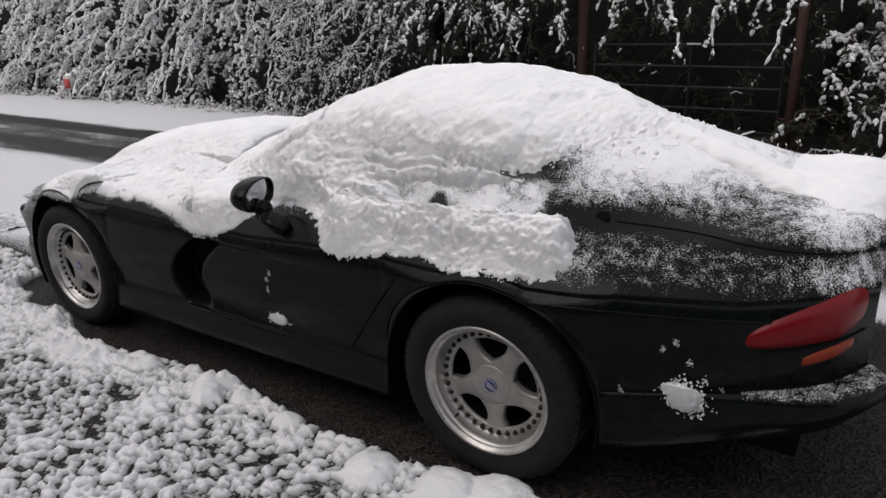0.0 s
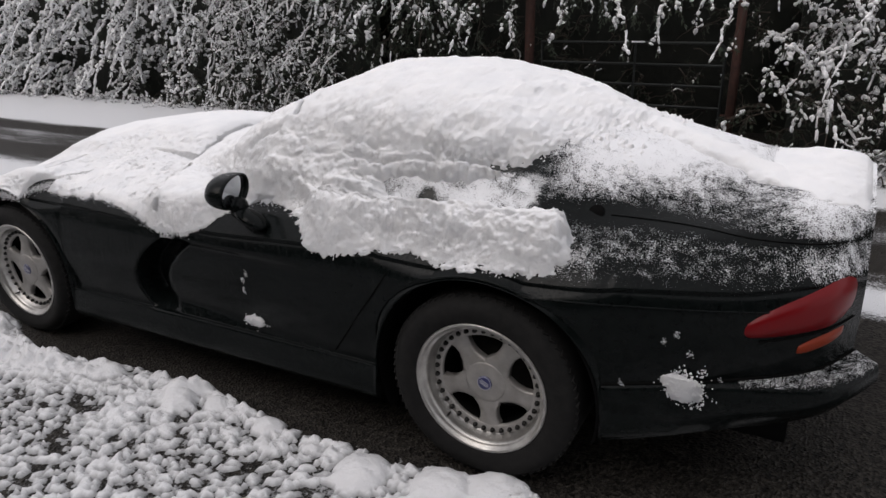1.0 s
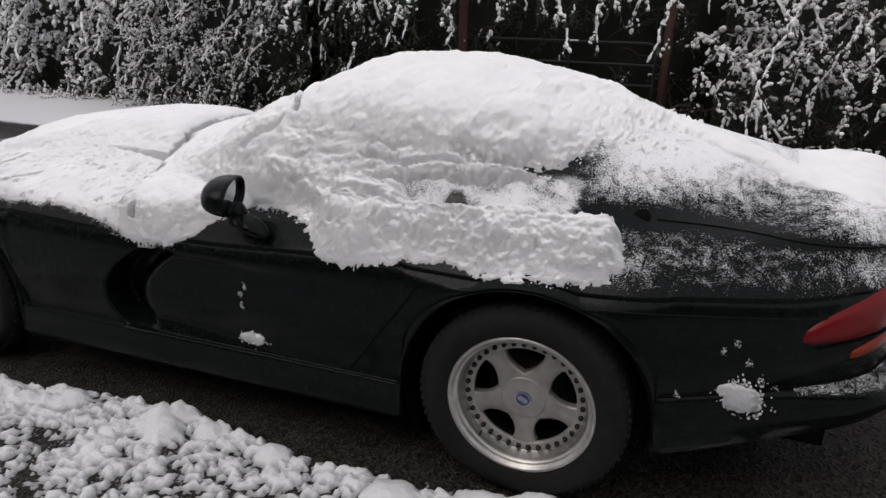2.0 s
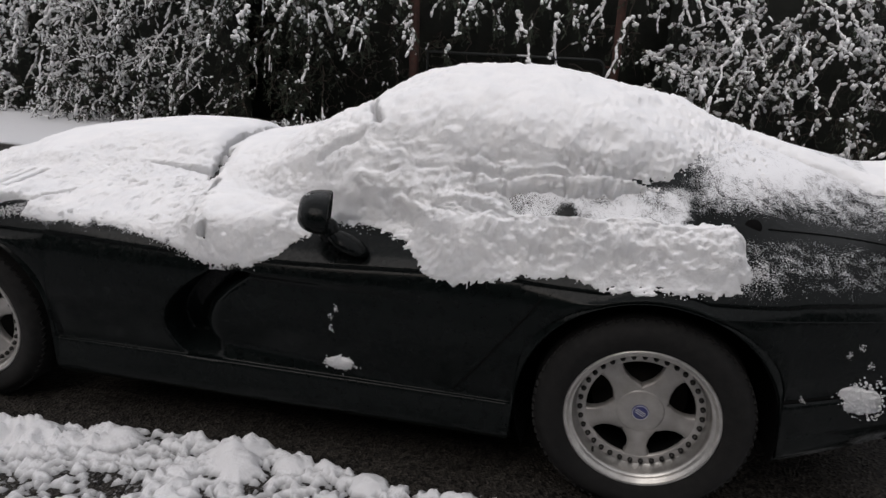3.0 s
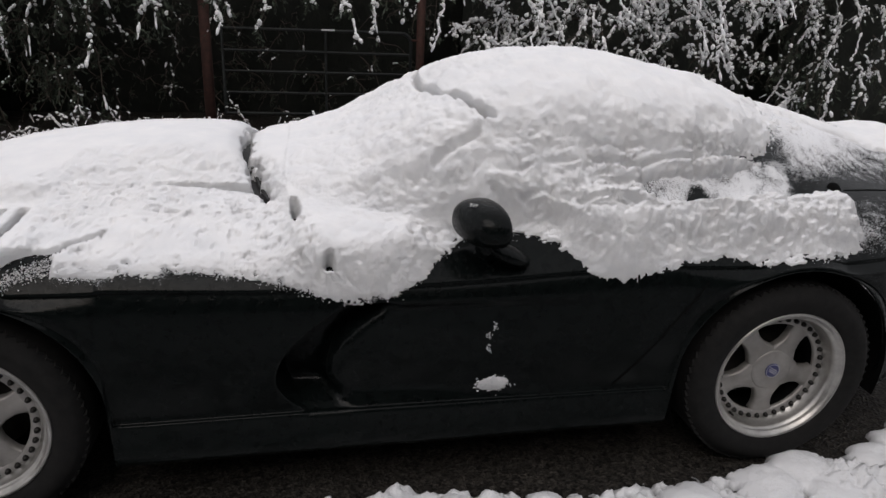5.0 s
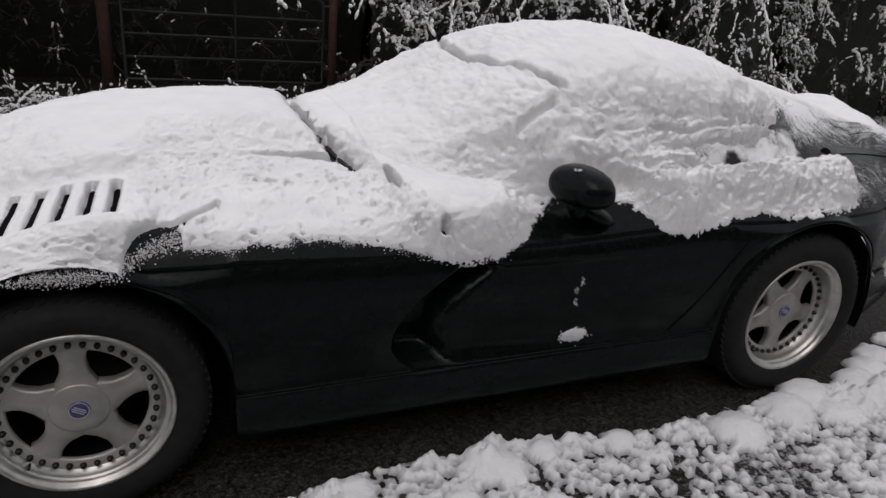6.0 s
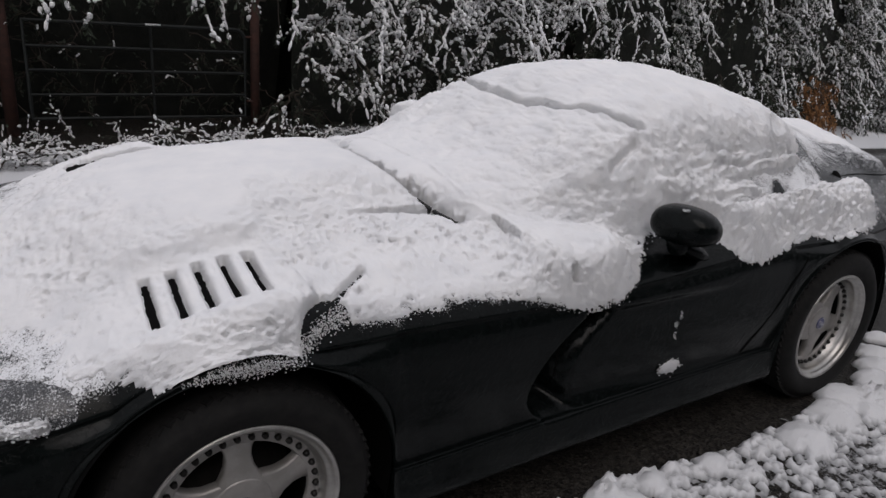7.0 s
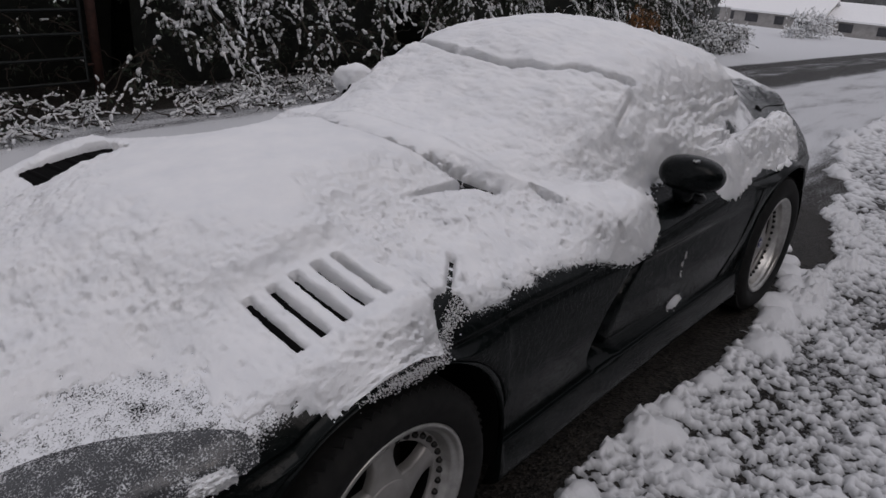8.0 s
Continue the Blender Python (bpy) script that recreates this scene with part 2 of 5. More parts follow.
def build_ground():
    gx = axis_steps([(-900, -60, 60), (-60, -14, 2), (-14, 12, 0.25), (12, 130, 2), (130, 910, 60)])
    gy = axis_steps([(-900, -60, 60), (-60, -6, 2), (-6, 9, 0.0625), (9, 60, 2), (60, 900, 60)])
    v, f = sheet(gx, gy, ground_z)
    ob = raw_part("ground", v, f, ASPHALT)
    x, y = v[:, 0], v[:, 1]
    lane = smoothstep(2.2, 2.6, y) * (1 - smoothstep(4.3, 4.7, y))
    track = np.exp(-((y - 2.95) / 0.22) ** 2) + np.exp(-((y - 4.15) / 0.22) ** 2)
    slush = 0.95 - lane * (0.42 + 0.33 * track)
    wob = 0.5 * (fractal(v, 0.9, 3, 51) - 0.5)
    under = smoothstep(-0.17, -0.04, y) * (1 - smoothstep(1.75, 2.15, y + wob)) * smoothstep(-3.7, -3.2, x + wob) * (1 - smoothstep(1.0, 2.2, x + 2 * wob))
    shell_part = smoothstep(-2.0, -1.6, y) * (1 - smoothstep(0.3, 0.9, y))
    near = shell_part * (0.50 * smoothstep(-5.2, -4.4, x) * (1 - smoothstep(2.0, 2.6, x)) + 0.3 * (1 - smoothstep(-5.2, -4.4, x)) + 0.45 * smoothstep(2.0, 2.6, x))
    near = near + 0.25 * (1 - smoothstep(-2.0, -1.6, y)) + 0.15 * smoothstep(2.0, 2.6, x) * (y < 2.3) * (y > 0.5)
    slush = np.clip(slush - near, 0, 1) * (1 - under)
    slush -= 0.28 * smoothstep(4.9, 5.5, y) * smoothstep(-7, -5.5, x) * (1 - smoothstep(3, 5, x)) * (y < 7)
    slush = np.clip(slush, 0, 1)
    slush *= 1 - smoothstep(6.0, 6.4, y) * smoothstep(-6.6, -6.0, x) * (1 - smoothstep(0.3, 0.9, x))
    slush *= 1 - smoothstep(7.0, 7.6, y) * (x < 14) * (x > -24) * 0.9
    slush = np.where((x > 50) & (x < 57) & (y > 5), 0.35, slush)
    a = ob.data.attributes.new("slush", "FLOAT", "POINT")
    a.data.foreach_set("value", slush.astype(np.float32))
    tagged(ob, "dark wet asphalt lane with slushy tyre tracks and snow", "ground", kind="structure")


build_ground()


def shell(name, P, N, T, material, keep=0.0015, base=0.004):
    """A snow layer: the grid P raised along N by T where T is more than keep, with rims that turn down."""
    n, k = T.shape
    top = P + N * np.where(T > keep, T, -base)[..., None]
    on = (T[:-1, :-1] > keep) | (T[1:, :-1] > keep) | (T[1:, 1:] > keep) | (T[:-1, 1:] > keep)
    idx = np.arange(n * k).reshape(n, k)
    quads = np.stack([idx[:-1, :-1], idx[1:, :-1], idx[1:, 1:], idx[:-1, 1:]], -1)[on]
    used = np.unique(quads)
    remap = -np.ones(n * k, int)
    remap[used] = np.arange(len(used))
    return raw_part(name, top.reshape(-1, 3)[used], remap[quads], material)


def grid_normals(P):
    du = np.gradient(P, axis=0)
    dv = np.gradient(P, axis=1)
    N = np.cross(du, dv)
    return N / np.maximum(np.linalg.norm(N, axis=-1, keepdims=True), 1e-9)


def ground_snow():
    """Slushy snow beside the car: a lumpy kerb of it along the bare strip, then broken crumbs."""
    for gx, gy in ((np.arange(-4.6, 2.2, 0.0105), np.arange(-1.75, 0.42, 0.0105)), (np.arange(-9.0, -4.6 + 0.03, 0.03), np.arange(-3.4, 0.9, 0.03)), (np.arange(2.19, 9.5, 0.03), np.arange(-3.4, 0.9, 0.03))):
        X, Y = np.meshgrid(gx, gy, indexing="ij")
        P = np.stack([X, Y, ground_z(X, Y)], -1)
        wav = (fractal(P, 1.7, 2, 3) - 0.5) * 0.26 + (fractal(P, 6.0, 2, 9) - 0.5) * 0.12 + (fractal(P, 24.0, 2, 19) - 0.5) * 0.05
        edge = -0.07 + wav + 0.10 * smoothstep(-2.2, -2.9, X) + 1.0 * smoothstep(-3.2, -3.8, X) + 0.25 * smoothstep(0.9, 2.2, X) + 0.6 * smoothstep(2.2, 4.0, X)
        inside = edge - Y
        big, lump, crumb, grit = fractal(P, 2.2, 2, 31), fractal(P, 9.0, 3, 11), fractal(P, 30.0, 3, 21), fractal(P, 85.0, 2, 41)
        on = smoothstep(0.0, 0.035, inside)
        kerb = np.exp(-((inside - 0.085) / 0.085) ** 2) * smoothstep(0.46, 0.68, fractal(P, 4.2, 2, 5))
        cover = 0.61 - 0.10 * smoothstep(0.10, 0.3, inside) - 0.10 * smoothstep(0.08, 0.3, inside) * smoothstep(0.40, 0.60, big)
        dome = lambda sc, sd: np.sqrt(np.clip(1.9 * vnoise(P, sc, sd) - 0.45, 0, 1))
        relief = 0.36 * dome(31.0, 23) + 0.36 * dome(58.0, 24) + 0.28 * dome(92.0, 25)
        thr = 0.445 + 0.13 * smoothstep(0.08, 0.3, inside) * smoothstep(0.40, 0.62, big) + 0.20 * (lump - 0.5) - 0.07 * smoothstep(0.25, 0.05, inside)
        T = 0.060 * (relief - thr) + 0.008 * (grit - 0.5)
        T = on * np.maximum(T, 0) + on * kerb * (0.022 + 0.05 * lump + 0.026 * (crumb - 0.5) + 0.016 * (relief - 0.5) + 0.012 * (grit - 0.5))
        for dx, dy, rr, hh in ((-1.28, -0.14, 0.09, 0.065), (-0.82, -0.13, 0.07, 0.05), (-0.35, -0.2, 0.11, 0.06), (-0.06, -0.14, 0.11, 0.07), (0.13, -0.19, 0.09, 0.05), (0.43, -0.06, 0.1, 0.055), (0.57, 0.01, 0.1, 0.05), (0.72, 0.08, 0.1, 0.045), (0.93, 0.17, 0.08, 0.035), (-1.74, -0.11, 0.07, 0.04), (-2.02, -0.17, 0.09, 0.05), (-1.11, -0.1, 0.06, 0.05), (0.1, -0.08, 0.12, 0.06)):
            q = np.hypot(X - dx, (Y - dy) * 1.15) / rr * (1 + 0.9 * (lump - 0.5) + 0.5 * (crumb - 0.5))
            T = np.maximum(T, hh * np.sqrt(np.clip(1 - q ** 2, 0, 1)) + (0.020 * (crumb - 0.5) + 0.008 * (grit - 0.5)) * (q < 1))
        ob = shell("snow_patch", P, np.broadcast_to(np.array([0, 0, 1.0]), P.shape), T, WET_SNOW, 0.002, 0.006)
        co = np.empty(len(ob.data.vertices) * 3)
        ob.data.vertices.foreach_get("co", co)
        co = co.reshape(-1, 3)
        thick = co[:, 2] - ground_z(co[:, 0], co[:, 1])
        a = ob.data.attributes.new("wet", "FLOAT", "POINT")
        a.data.foreach_set("value", 1 - smoothstep(-0.004, 0.026, thick))
        tagged(ob, "lumpy half-melted snow lying on dark gravelly asphalt", "snow", kind="stuff")


ground_snow()

# ---------------- the car's surface ----------------
MID = 0.92
HUB_Z, REAR_R, FRONT_R = 0.333, 0.333, 0.325
WHEELS_X = (0.0, -2.445)
side_y = lambda x: curve_at([(-3.48, 0.55), (-3.4, 0.32), (-3.2, 0.15), (-2.95, 0.055), (-2.7, 0.01), (-2.445, -0.012), (-2.0, -0.008), (-1.5, 0.0), (-1.0, 0.0), (-0.5, -0.004), (0, -0.022), (0.28, 0.0), (0.5, 0.065), (0.75, 0.165), (0.95, 0.29), (1.05, 0.46)], x)
crown_z = lambda x: curve_at([(-3.48, 0.40), (-3.3, 0.52), (-3.0, 0.63), (-2.81, 0.69), (-2.58, 0.745), (-2.35, 0.775), (-2.0, 0.765), (-1.6, 0.75), (-1.2, 0.755), (-0.6, 0.785), (-0.2, 0.795), (0.4, 0.80), (0.7, 0.80), (0.95, 0.82), (1.05, 0.80)], x)
base_y = lambda x: curve_at([(-3.48, 0.62), (-3.2, 0.42), (-2.6, 0.33), (-1.7, 0.32), (-1.3, 0.25), (-1.0, 0.18), (-0.3, 0.17), (0.2, 0.20), (0.6, 0.30), (0.9, 0.42), (1.05, 0.6)], x)
base_z = lambda x: curve_at([(-3.48, 0.42), (-3.2, 0.56), (-2.8, 0.70), (-2.58, 0.76), (-2.35, 0.79), (-1.9, 0.80), (-1.5, 0.785), (-1.2, 0.79), (-0.9, 0.82), (-0.3, 0.84), (0.2, 0.85), (0.6, 0.86), (0.9, 0.90), (1.05, 0.89)], x)
glass_y = lambda x: curve_at([(-3.48, 0.72), (-3.2, 0.58), (-2.6, 0.5), (-1.7, 0.5), (-1.4, 0.40), (-1.1, 0.325), (-0.8, 0.285), (-0.3, 0.27), (0.2, 0.34), (0.6, 0.5), (0.9, 0.58), (1.05, 0.7)], x)
glass_z = lambda x: curve_at([(-3.48, 0.43), (-3.2, 0.6), (-2.8, 0.735), (-2.5, 0.80), (-2.2, 0.825), (-1.9, 0.825), (-1.65, 0.815), (-1.4, 0.86), (-1.1, 0.965), (-0.8, 0.995), (-0.4, 0.995), (0, 0.965), (0.3, 0.93), (0.6, 0.915), (0.9, 0.94), (1.05, 0.92)], x)
roof_y = lambda x: curve_at([(-3.48, 0.82), (-2.6, 0.7), (-1.7, 0.7), (-1.3, 0.55), (-1.0, 0.46), (-0.7, 0.43), (-0.3, 0.43), (0.1, 0.49), (0.5, 0.62), (1.05, 0.8)], x)
roof_z = lambda x: curve_at([(-3.48, 0.44), (-3.2, 0.62), (-2.8, 0.755), (-2.5, 0.83), (-2.2, 0.868), (-1.9, 0.88), (-1.65, 0.86), (-1.4, 0.905), (-1.2, 0.995), (-0.98, 1.078), (-0.7, 1.13), (-0.4, 1.132), (-0.1, 1.10), (0.2, 1.055), (0.5, 1.0), (0.75, 0.965), (0.95, 0.97), (1.05, 0.95)], x)
spine_z = lambda x: curve_at([(-3.48, 0.45), (-3.2, 0.65), (-2.85, 0.76), (-2.56, 0.83), (-2.28, 0.868), (-1.9, 0.89), (-1.6, 0.865), (-1.5, 0.878), (-1.2, 1.005), (-0.95, 1.14), (-0.7, 1.203), (-0.45, 1.205), (-0.2, 1.17), (0.0, 1.138), (0.2, 1.107), (0.4, 1.072), (0.6, 1.032), (0.8, 1.0), (0.95, 1.003), (1.05, 0.975)], x)
sill_z = lambda x: curve_at([(-3.48, 0.2), (-3.2, 0.16), (-2.0, 0.145), (-0.3, 0.16), (0.4, 0.22), (0.8, 0.31), (1.05, 0.38)], x)


def arch_z(x):
    z = np.zeros_like(x)
    for hx, r in zip(WHEELS_X, (0.388, 0.380)):
        d = r * r - (x - hx) ** 2
        z = np.maximum(z, np.where(d > 0, HUB_Z + np.sqrt(np.maximum(d, 0)), 0))
    return z


ROWS_V = 10


def surface(u, v):
    """Points of the near half of the body: u metres along, v from 0 at the sill to 9 at the spine."""
    s = side_y(u)
    z0 = np.maximum(sill_z(u), arch_z(u))
    zc = np.maximum(crown_z(u), z0 + 0.05)
    zd = np.maximum(zc - 0.085, z0 + 0.02)
    low = lambda z: z0 + (zd - z0) * (z - 0.14) / (zc - 0.085 - 0.14)
    flare = np.where(arch_z(u) > 0, 0.0, 1.0)
    ys = [s + 0.05 * flare + 0.004, s - 0.004, s + 0.004, s + 0.022 * flare, s, s + 0.016, s + 0.10, base_y(u), glass_y(u), roof_y(u), np.full_like(u, MID)]
    zs = [z0, low(0.19), low(0.30), low(0.318), low(0.50), zd, zc, np.maximum(base_z(u), zc), glass_z(u), roof_z(u), spine_z(u)]
    ys[6] = np.minimum(ys[6], ys[7] - 0.02)
    Y, Z = np.stack(ys), np.stack(zs)
    n = len(ys)
    k = np.clip(np.floor(v).astype(int), 0, n - 2)
    t = v - k
    cols = np.arange(u.size)

    def pick(A, j):
        j2 = np.where(j > n - 1, 2 * (n - 1) - j, j)
        return A[np.maximum(j2, 0), cols]

    res = []
    for A, mirror in ((Y, 2 * MID), (Z, None)):
        p0, p1, p2, p3 = pick(A, k - 1), pick(A, k), pick(A, k + 1), pick(A, k + 2)
        if mirror is not None:
            p3 = np.where(k + 2 > n - 1, mirror - p3, p3)
        m1, m2 = (p2 - p0) * 0.42, (p3 - p1) * 0.42
        res.append((2 * t ** 3 - 3 * t ** 2 + 1) * p1 + (t ** 3 - 2 * t ** 2 + t) * m1 + (3 * t ** 2 - 2 * t ** 3) * p2 + (t ** 3 - t ** 2) * m2)
    y, z = res
    # the front fender ends in a scoop; the door lies deeper behind its edge
    edge = -1.617 + np.where(z < 0.42, 0.085 * ((z - 0.42) / 0.12) ** 2, 0.125 * (np.minimum(z, 0.64) - 0.42) ** 2 / 0.0324)
    w = np.maximum(0, 1 - np.abs(u + 1.55) / 0.35) * smoothstep(0.26, 0.34, z) * (1 - smoothstep(0.66, 0.74, z))
    x = u + w * (edge + 1.55)
    gone = np.maximum(x - edge, 0)
    band = smoothstep(0.30, 0.37, z) * (1 - smoothstep(0.615, 0.655, z))
    mouth = 0.085 * (1 - smoothstep(0.11, 0.165, gone)) + 0.028 * (1 - smoothstep(0.12, 1.1, gone))
    y = y + smoothstep(-1.552, -1.530, u) * mouth * band
    return np.stack([x, y, z], -1)


def stations(step):
    u = list(np.arange(-3.48, 1.0501, step)) + [-1.552, -1.548, -1.544, -1.540, -1.536, -1.532, -1.528, -1.524, -1.520]
    for hx, r in zip(WHEELS_X, (0.388, 0.380)):
        for a in np.linspace(0, math.pi, 61):
            u.append(hx + r * math.cos(a) * 0.9995)
    return np.unique(np.round(u, 5))


VMAX = 10


def half_grid(u, v):
    U, V = np.meshgrid(u, v, indexing="ij")
    return surface(U.ravel(), V.ravel()).reshape(len(u), len(v), 3)


def bare_patch(x, y):
    """The clean patch on the front fender's crown, with a tail towards the hood's shut line."""
    spot = smoothstep(1.12, 0.88, np.sqrt(((x + 2.245 - 0.35 * (y - 0.03)) / 0.066) ** 2 + (np.abs(y - 0.03) / 0.088) ** 2))
    along = np.clip((x + 2.20) / 0.13, 0, 1)
    tail = smoothstep(0.016, 0.008, np.abs(y - 0.10 - 0.11 * along)) * (x > -2.21) * (x < -2.07)
    return np.maximum(spot, tail)


def dust_amount(P):
    """How thickly loose snow grains lie on the bare paint and glass."""
    x, y, z = P[..., 0], np.where(P[..., 1] > MID, 2 * MID - P[..., 1], P[..., 1]), P[..., 2]
    lump = fractal(P, 7.0, 3, 77)
    rear = smoothstep(-0.05, 0.2, x)
    d = rear * (0.37 + 0.36 * smoothstep(0.86, 1.0, z) + 0.08 * smoothstep(0.95, 1.06, z) + 0.16 * smoothstep(0.75, 0.95, x)) * smoothstep(0.715, 0.78, z + 0.05 * (lump - 0.5))
    d = d * (0.78 + 0.5 * lump)
    front = smoothstep(-2.05, -2.35, x) * smoothstep(-0.08, 0.01, z - crown_z(x) + 0.08 * (lump - 0.5)) * (0.50 + 0.45 * lump)
    fender = smoothstep(0.69, 0.77, z + 0.05 * (lump - 0.5)) * smoothstep(-1.3, -1.6, x) * 0.8
    crust = smoothstep(-0.62, -0.38, x) * smoothstep(0.855, 0.875, z) * (1 - smoothstep(0.97, 1.0, z)) * (1 - smoothstep(0.05, 0.16, x)) * (0.55 + 0.35 * lump)
    d = np.maximum(d, crust)
    dark_spot = np.exp(-(((x - 0.26) / 0.16) ** 2 + ((z - 0.895) / 0.026) ** 2))
    seam = np.exp(-((z - 0.885 + 0.06 * (x - 0.35)) / 0.010) ** 2) * smoothstep(0.2, 0.35, x)
    hole = sum(np.exp(-(np.hypot(x - hx, (z - hz) * 1.1) / hr) ** 4) for hx, hz, hr in ((-0.290, 0.888, 0.032), (-1.555, 0.785, 0.016), (-1.462, 0.728, 0.018)))
    bare = bare_patch(x, y)
    vents = (y > 0.155) & (y < 0.375) & (x > -2.62) & (x < -2.30)
    return np.clip(np.maximum(np.maximum(d, front), fender) - 0.45 * dark_spot - 0.35 * seam - bare - hole, 0, 1) * np.where(vents, 0.35, 1)


car = empty("sports_car", pose(0, 0, 0), "low dark green sports coupe under thick fresh snow", "car")


def cowl_x(y):
    """The foot of the windscreen, which bows forward."""
    return -1.625 - 0.10 * (1 - np.clip(((y - MID) / 0.5) ** 2, 0, 1))


def screen_top_x(y):
    return -0.95 - 0.13 * (1 - np.clip(((y - MID) / 0.54) ** 2, 0, 1))


def build_body():
    u = stations(0.02)
    v = np.concatenate([np.arange(0, 2.8, 0.1), np.arange(2.8, 5.2, 0.05), np.arange(5.2, 6, 0.1), np.arange(6, 10.001, 0.125)])
    near = half_grid(u, v)
    far = near[:, ::-1].copy()
    far[..., 1] = 2 * MID - far[..., 1]
    P = np.concatenate([near, far[:, 1:]], 1)
    n, k = P.shape[:2]
    nv = len(v)
    uc = (u[:-1] + u[1:]) / 2
    vc = (v[:-1] + v[1:]) / 2
    vv = np.concatenate([vc, vc[::-1]])
    UU, VV = np.meshgrid(uc, vv, indexing="ij")
    farside = np.broadcast_to(np.arange(k - 1) >= nv - 1, UU.shape)
    screen_front = -1.58 + 0.10 * (1 - (VV - 7) / 3)
    kinds = np.full(UU.shape, "rear_quarter", dtype=object)
    kinds[UU < -1.548] = "front_fender"
    kinds[(UU < -1.60) & (VV > 7.4)] = "hood"
    kinds[(UU >= -1.548) & (UU < -0.46) & (VV < 7)] = "door"
    kinds[(UU >= screen_front) & (UU < -0.92) & (VV > 8.1)] = "windscreen"
    kinds[(UU >= screen_front) & (UU < -0.92) & (VV <= 8.1) & (VV > 7)] = "side_window"
    kinds[(UU >= -0.92) & (UU < 0.12) & (VV > 8.7)] = "roof"
    kinds[(UU >= -0.92) & (UU < 0.10) & (VV <= 8.7) & (VV > 7)] = "side_window"
    kinds[(UU >= 0.12) & (UU < 0.72) & (VV > 8.8)] = "rear_window"
    kinds[(VV < 3) & (UU > -2.07) & (UU < -0.385)] = "side_sill"
    kinds[(UU >= -1.548) & (UU < -0.6) & (kinds == "rear_quarter")] = "screen_pillar"
    kinds[(UU > 0.72) & (VV >= 7.2)] = "tail_spoiler"
    PC = (P[:-1, :-1] + P[1:, 1:]) / 2
    kinds[(np.abs(PC[..., 0] - cowl_x(PC[..., 1])) < 0.05) & (PC[..., 1] > 0.36) & (PC[..., 1] < 2 * MID - 0.36)] = "cowl_panel"
    idx = np.arange(n * k).reshape(n, k)
    quads = np.stack([idx[:-1, :-1], idx[1:, :-1], idx[1:, 1:], idx[:-1, 1:]], -1)
    flat = P.reshape(-1, 3)
    dust = dust_amount(flat)
    glassy = ("windscreen", "side_window", "rear_window")
    for kind in sorted(set(kinds.ravel())):
        both = kind in ("hood", "windscreen", "roof", "rear_window", "tail_spoiler", "cowl_panel")
        for far_one in ((None,) if both else (False, True)):
            sel = kinds == kind
            if far_one is not None:
                sel = sel & (farside == far_one)
            q = quads[sel]
            used = np.unique(q)
            remap = -np.ones(len(flat), int)
            remap[used] = np.arange(len(used))
            ob = raw_part(kind, flat[used], remap[q][:, ::-1], GLASS if kind in glassy else TRIM if kind == "cowl_panel" else PAINT, car)
            a = ob.data.attributes.new("dust", "FLOAT", "POINT")
            a.data.foreach_set("value", dust[used].astype(np.float32))
    # closing panels at the nose and tail, and the floor
    for name, ring in (("nose_panel", P[0]), ("tail_panel", P[-1])):
        c = ring.mean(0)
        vs = np.concatenate([ring, [c]])
        m = len(ring)
        raw_part(name, vs, [(i, (i + 1) % m, m) for i in range(m)], PAINT, car, smooth=False)
    bm = bmesh.new()
    bmesh.ops.create_cube(bm, size=1, matrix=Matrix.Translation((-1.2, MID, 0.22)) @ Matrix.Diagonal((4.2, 1.1, 0.08, 1)))
    part("floor_pan", bm, LINER, car)


build_body()


def revolve(profile, segs=72, a0=0.0, a1=2 * math.pi):
    """A ring about the y axis from (radius, y) pairs."""
    full = abs(a1 - a0 - 2 * math.pi) < 1e-6
    ang = np.linspace(a0, a1, segs + 1)[: segs if full else segs + 1]
    verts = [(r * math.cos(a), y, r * math.sin(a)) for a in ang for r, y in profile]
    m, n = len(profile), len(ang)
    faces = []
    for i in range(segs):
        j = (i + 1) % n if full else i + 1
        for p in range(m - 1):
            faces.append((i * m + p, j * m + p, j * m + p + 1, i * m + p + 1))
    return verts, faces


